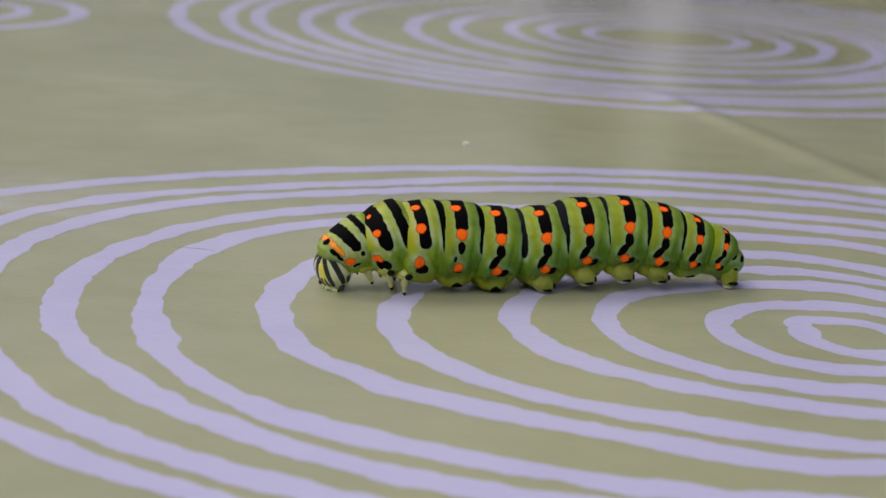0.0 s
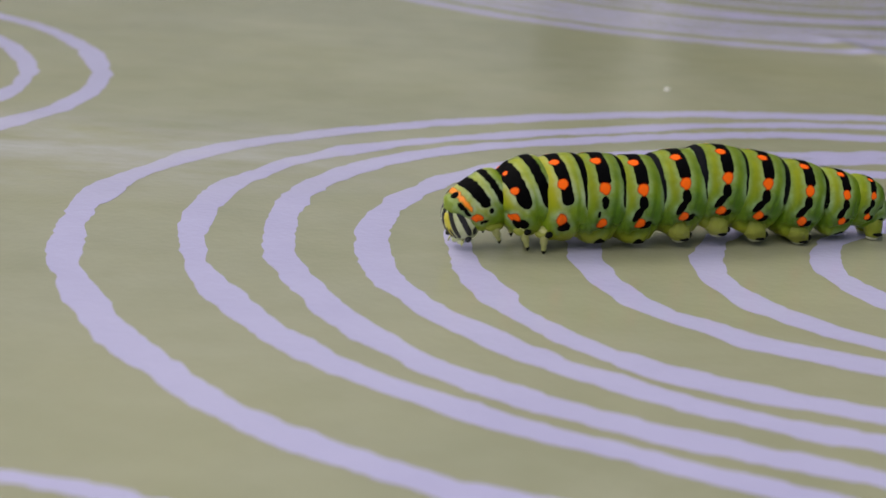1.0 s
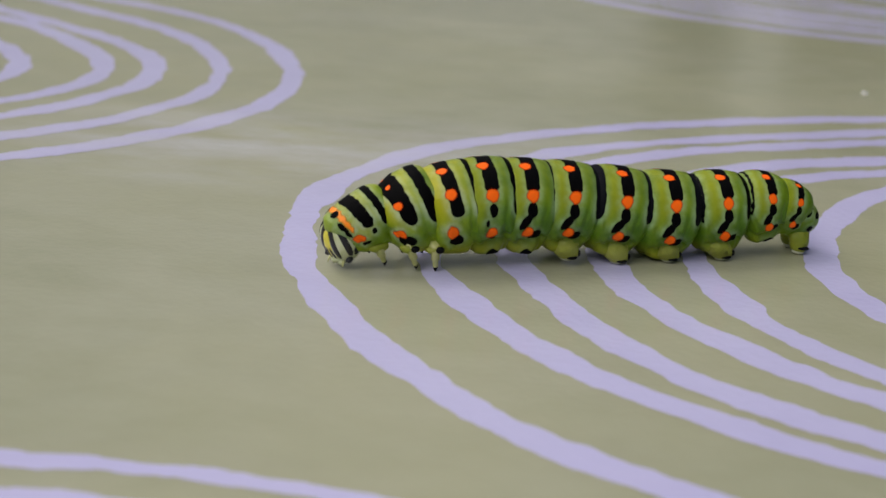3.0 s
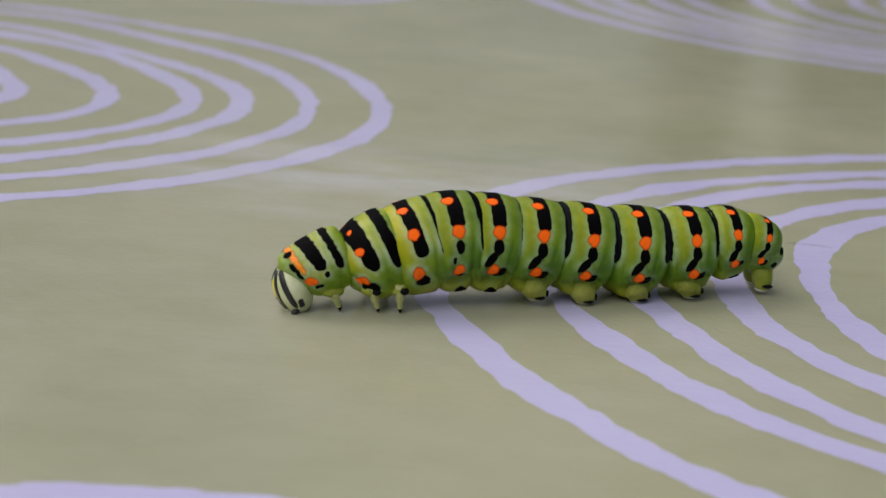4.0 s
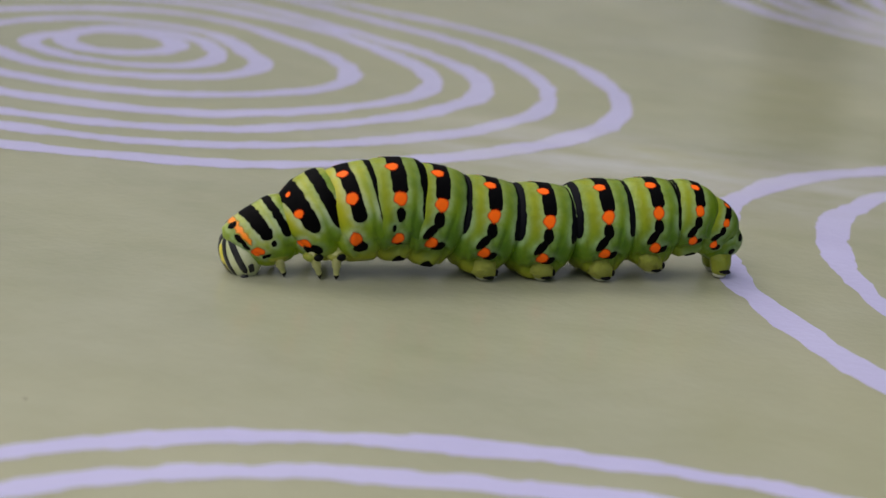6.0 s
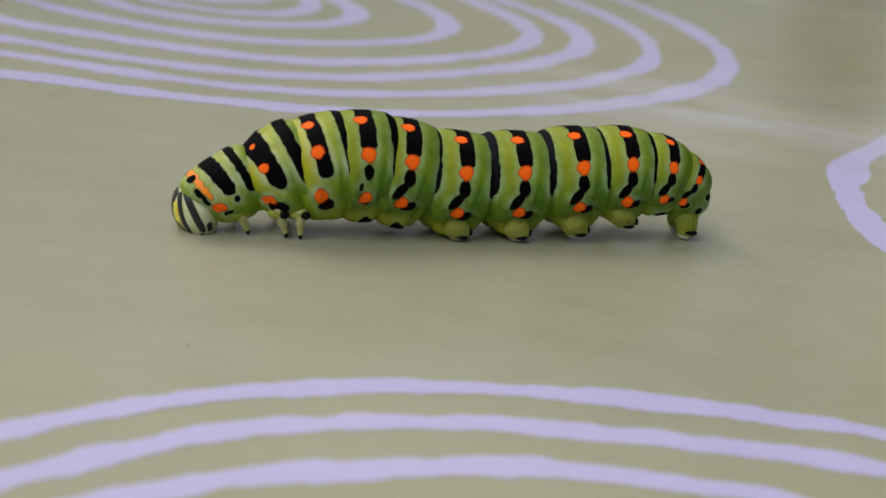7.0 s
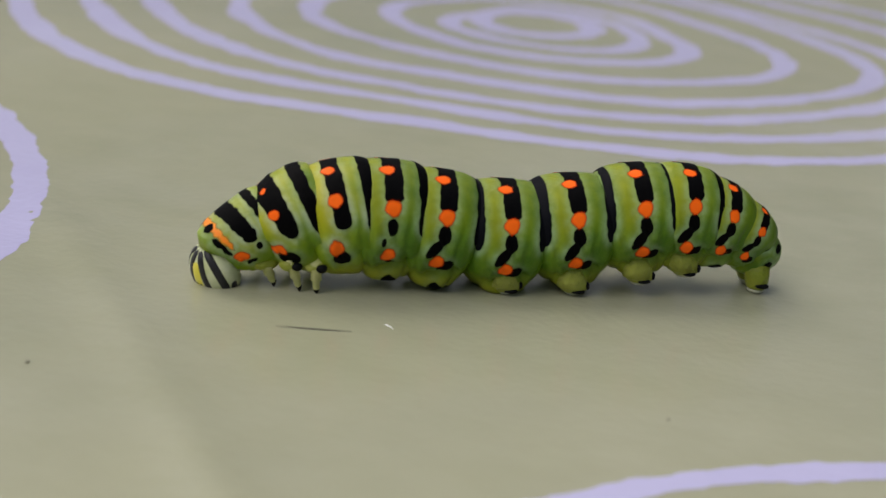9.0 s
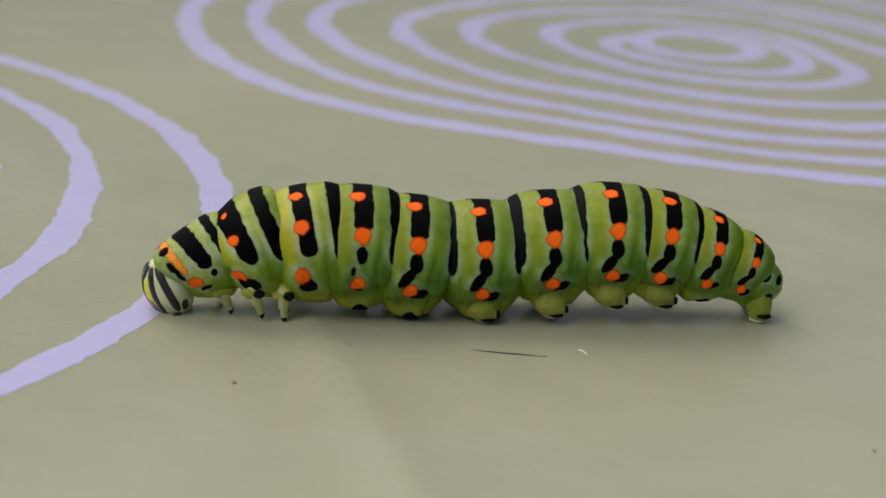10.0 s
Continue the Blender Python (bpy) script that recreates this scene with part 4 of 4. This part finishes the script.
gait("A7", (0.24, -0.39), (-0.31, -0.5),
     (36.9, 43.9, 51.8, 54.1, 59.1, 66.2, 67.8, 74, 76.2, 90.3, 93.9, 98, 100.9, 107.8, 110.7, 125, 128.1, 129.7, 131.4, 132.6, 133.9, 135, 139.5, 141.4, 148.3, 155.9, 159.7, 161.3, 168.3, 171.4, 175.1),
     (3.81, 3.77, 3.69, 3.56, 3.64, 3.67, 3.5, 3.88, 3.81, 3.93, 3.99, 3.71, 3.79, 3.72, 3.76, 3.81, 3.48, 3.73, 3.77, 4.13, 4.03, 3.7, 4.06, 3.84, 3.94, 4.05, 4.01, 3.84, 3.93, 4.1, 3.78))
gait("A8", (0.31, -0.43), (-0.38, 0.05),
     (34.2, 41.8, 49.1, 51.8, 56.2, 63.5, 65.7, 71.4, 73.9, 87.3, 90.9, 95.2, 98.2, 105.4, 108.5, 122.2, 125.8, 127.1, 128.7, 129.9, 131.4, 132.2, 136.3, 138.4, 145.2, 153.1, 156.9, 158.8, 165.3, 168.4, 172.5),
     (3.32, 3.41, 3.23, 3.08, 2.77, 3.08, 2.91, 3.5, 3.09, 3.3, 3.39, 3.07, 3.4, 3.21, 3.29, 3.1, 2.91, 3.21, 3.4, 3.69, 3.77, 3.29, 3.53, 3.27, 3.27, 3.47, 3.45, 3.41, 3.57, 3.69, 3.36))

HEAD_TURN = ((0, 38), (0.5, 12), (1, 25), (1.5, 42), (2, 2), (2.5, 14), (3, 30), (3.8, 4), (4, 4), (4.3, 32), (4.5, 36), (5, 2), (5.2, 4), (5.7, 26), (6.3, 6), (6.5, 2), (7, 24), (7.3, 40), (7.5, 34), (8, 0), (8.5, 32), (8.8, 38), (9, 36), (9.5, -2), (9.7, 0), (10, 34))


def at(key, t):
    (a, b), (c, d), along, height = GAIT[key]
    w = beat(t)
    return (np.interp(t, TIMES, along) + a * math.cos(w) + b * math.sin(w), np.interp(t, TIMES, height) + c * math.cos(w) + d * math.sin(w))


LEAN = {"T1": 15, "T2": 15, "T3": 6, "A1": 2, "A3": -1.5, "A4": -3.5, "A5": -2, "A6": -1, "A8": 3}  # the fore end bows to the cloth
SPOT = {"T1": (1.25, -0.70), "T2": (0.56, 1.45), "T3": (0.26, 1.8)}  # the tracked marking in its segment
SETBACK = {"HD": (0.55, 0.15), "T1": (0.35, 0.68)}  # back and down, in millimetres
TAIL = ((0, -0.55), (1, -0.6), (2, -0.9), (2.5, -1.0), (4, 0.15), (5, -0.35), (6.5, 0.35), (7, 1.1), (8, 1.3), (9, 0.35), (9.5, 1.0), (10, -0.3))  # how far the tail is drawn up, in millimetres
ORDER = ("HD", "T1", "T2", "T3", "A1", "A2", "A3", "A4", "A5", "A6", "A7", "A8", "A9")


def motions():
    """Carry the caterpillar along its line and each segment on its wave."""
    steps = [round(0.1 * i, 1) for i in range(101)]
    carry, rows, down = [], {key: [] for key in ORDER}, {key: [] for key in ORDER}
    for t in steps:
        side = float(np.interp(t, TIMES, SIDE)) - 1.2
        spots = {key: at(key, t) for key in ORDER[:-1]}
        drawn = float(np.interp(t, [q[0] for q in TAIL], [q[1] for q in TAIL]))
        for key, share in (("A7", 0.15), ("A8", 0.5)):
            spots[key] = (spots[key][0] + share * drawn, spots[key][1])
        s8, z8 = spots["A8"]
        spots["A9"] = (s8 - 0.45 + 0.5 * drawn, max(2.0, z8 - 0.95))
        x, y, a = on_line(spots["A3"][0], side)
        base = pose(x, y, 0, 0, 0, a)
        carry.append((t, base))
        for i, key in enumerate(ORDER):
            s, z = spots[key]
            f, b = spots[ORDER[max(i - 1, 0)]], spots[ORDER[min(i + 1, len(ORDER) - 1)]]
            slope = math.degrees(math.atan2(f[1] - b[1], f[0] - b[0])) * 0.85
            if key == "T1":
                slope *= 0.4
            slope -= LEAN.get(key, 0)
            aside = float(np.interp(t, [q[0] for q in HEAD_TURN], [q[1] for q in HEAD_TURN]))
            turn = {"HD": 1.0, "T1": 0.35, "T2": 0.08}.get(key, 0.0) * aside
            if key == "HD":
                slope = -12 + 0.3 * slope
            if key == "T1":
                slope -= 0.06 * max(aside, 0.0)
                z -= 0.005 * max(aside, 0.0)
            if key == "A9":
                slope = max(min(slope, 30), -10)
            if key not in ("HD", "A9"):
                u, v = SPOT.get(key, (0.05, 1.3))
                c, d = math.cos(radians(slope)), math.sin(radians(slope))
                s, z = s - (u * c - v * d), z + v - (u * d + v * c)
            s, z = s - SETBACK.get(key, (0, 0))[0], z - SETBACK.get(key, (0, 0))[1]
            z += 0.39
            x, y, a = on_line(s, side)
            rows[key].append((t, base.inverted() @ pose(x, y, z * MM, 0, -slope, a + turn)))
            down[key].append((t, z, slope))
    walk(caterpillar, carry)
    for key in ORDER:
        walk(SEGMENTS[key], rows[key])
    for ob, key, foot in STEPPERS:
        # upright under the body, drawn in so that the foot stays on the cloth
        walk(ob, [(t, pose(0, 0, max(-0.7 if key == "A9" else 0.0, foot - z + 0.02) * MM, 0, 0.8 * slope, 0)) for t, z, slope in down[key]])


# the lens is focused on the caterpillar
cam.data.dof.use_dof = True
cam.data.dof.focus_object = caterpillar
cam.data.dof.aperture_fstop = 48
motions()
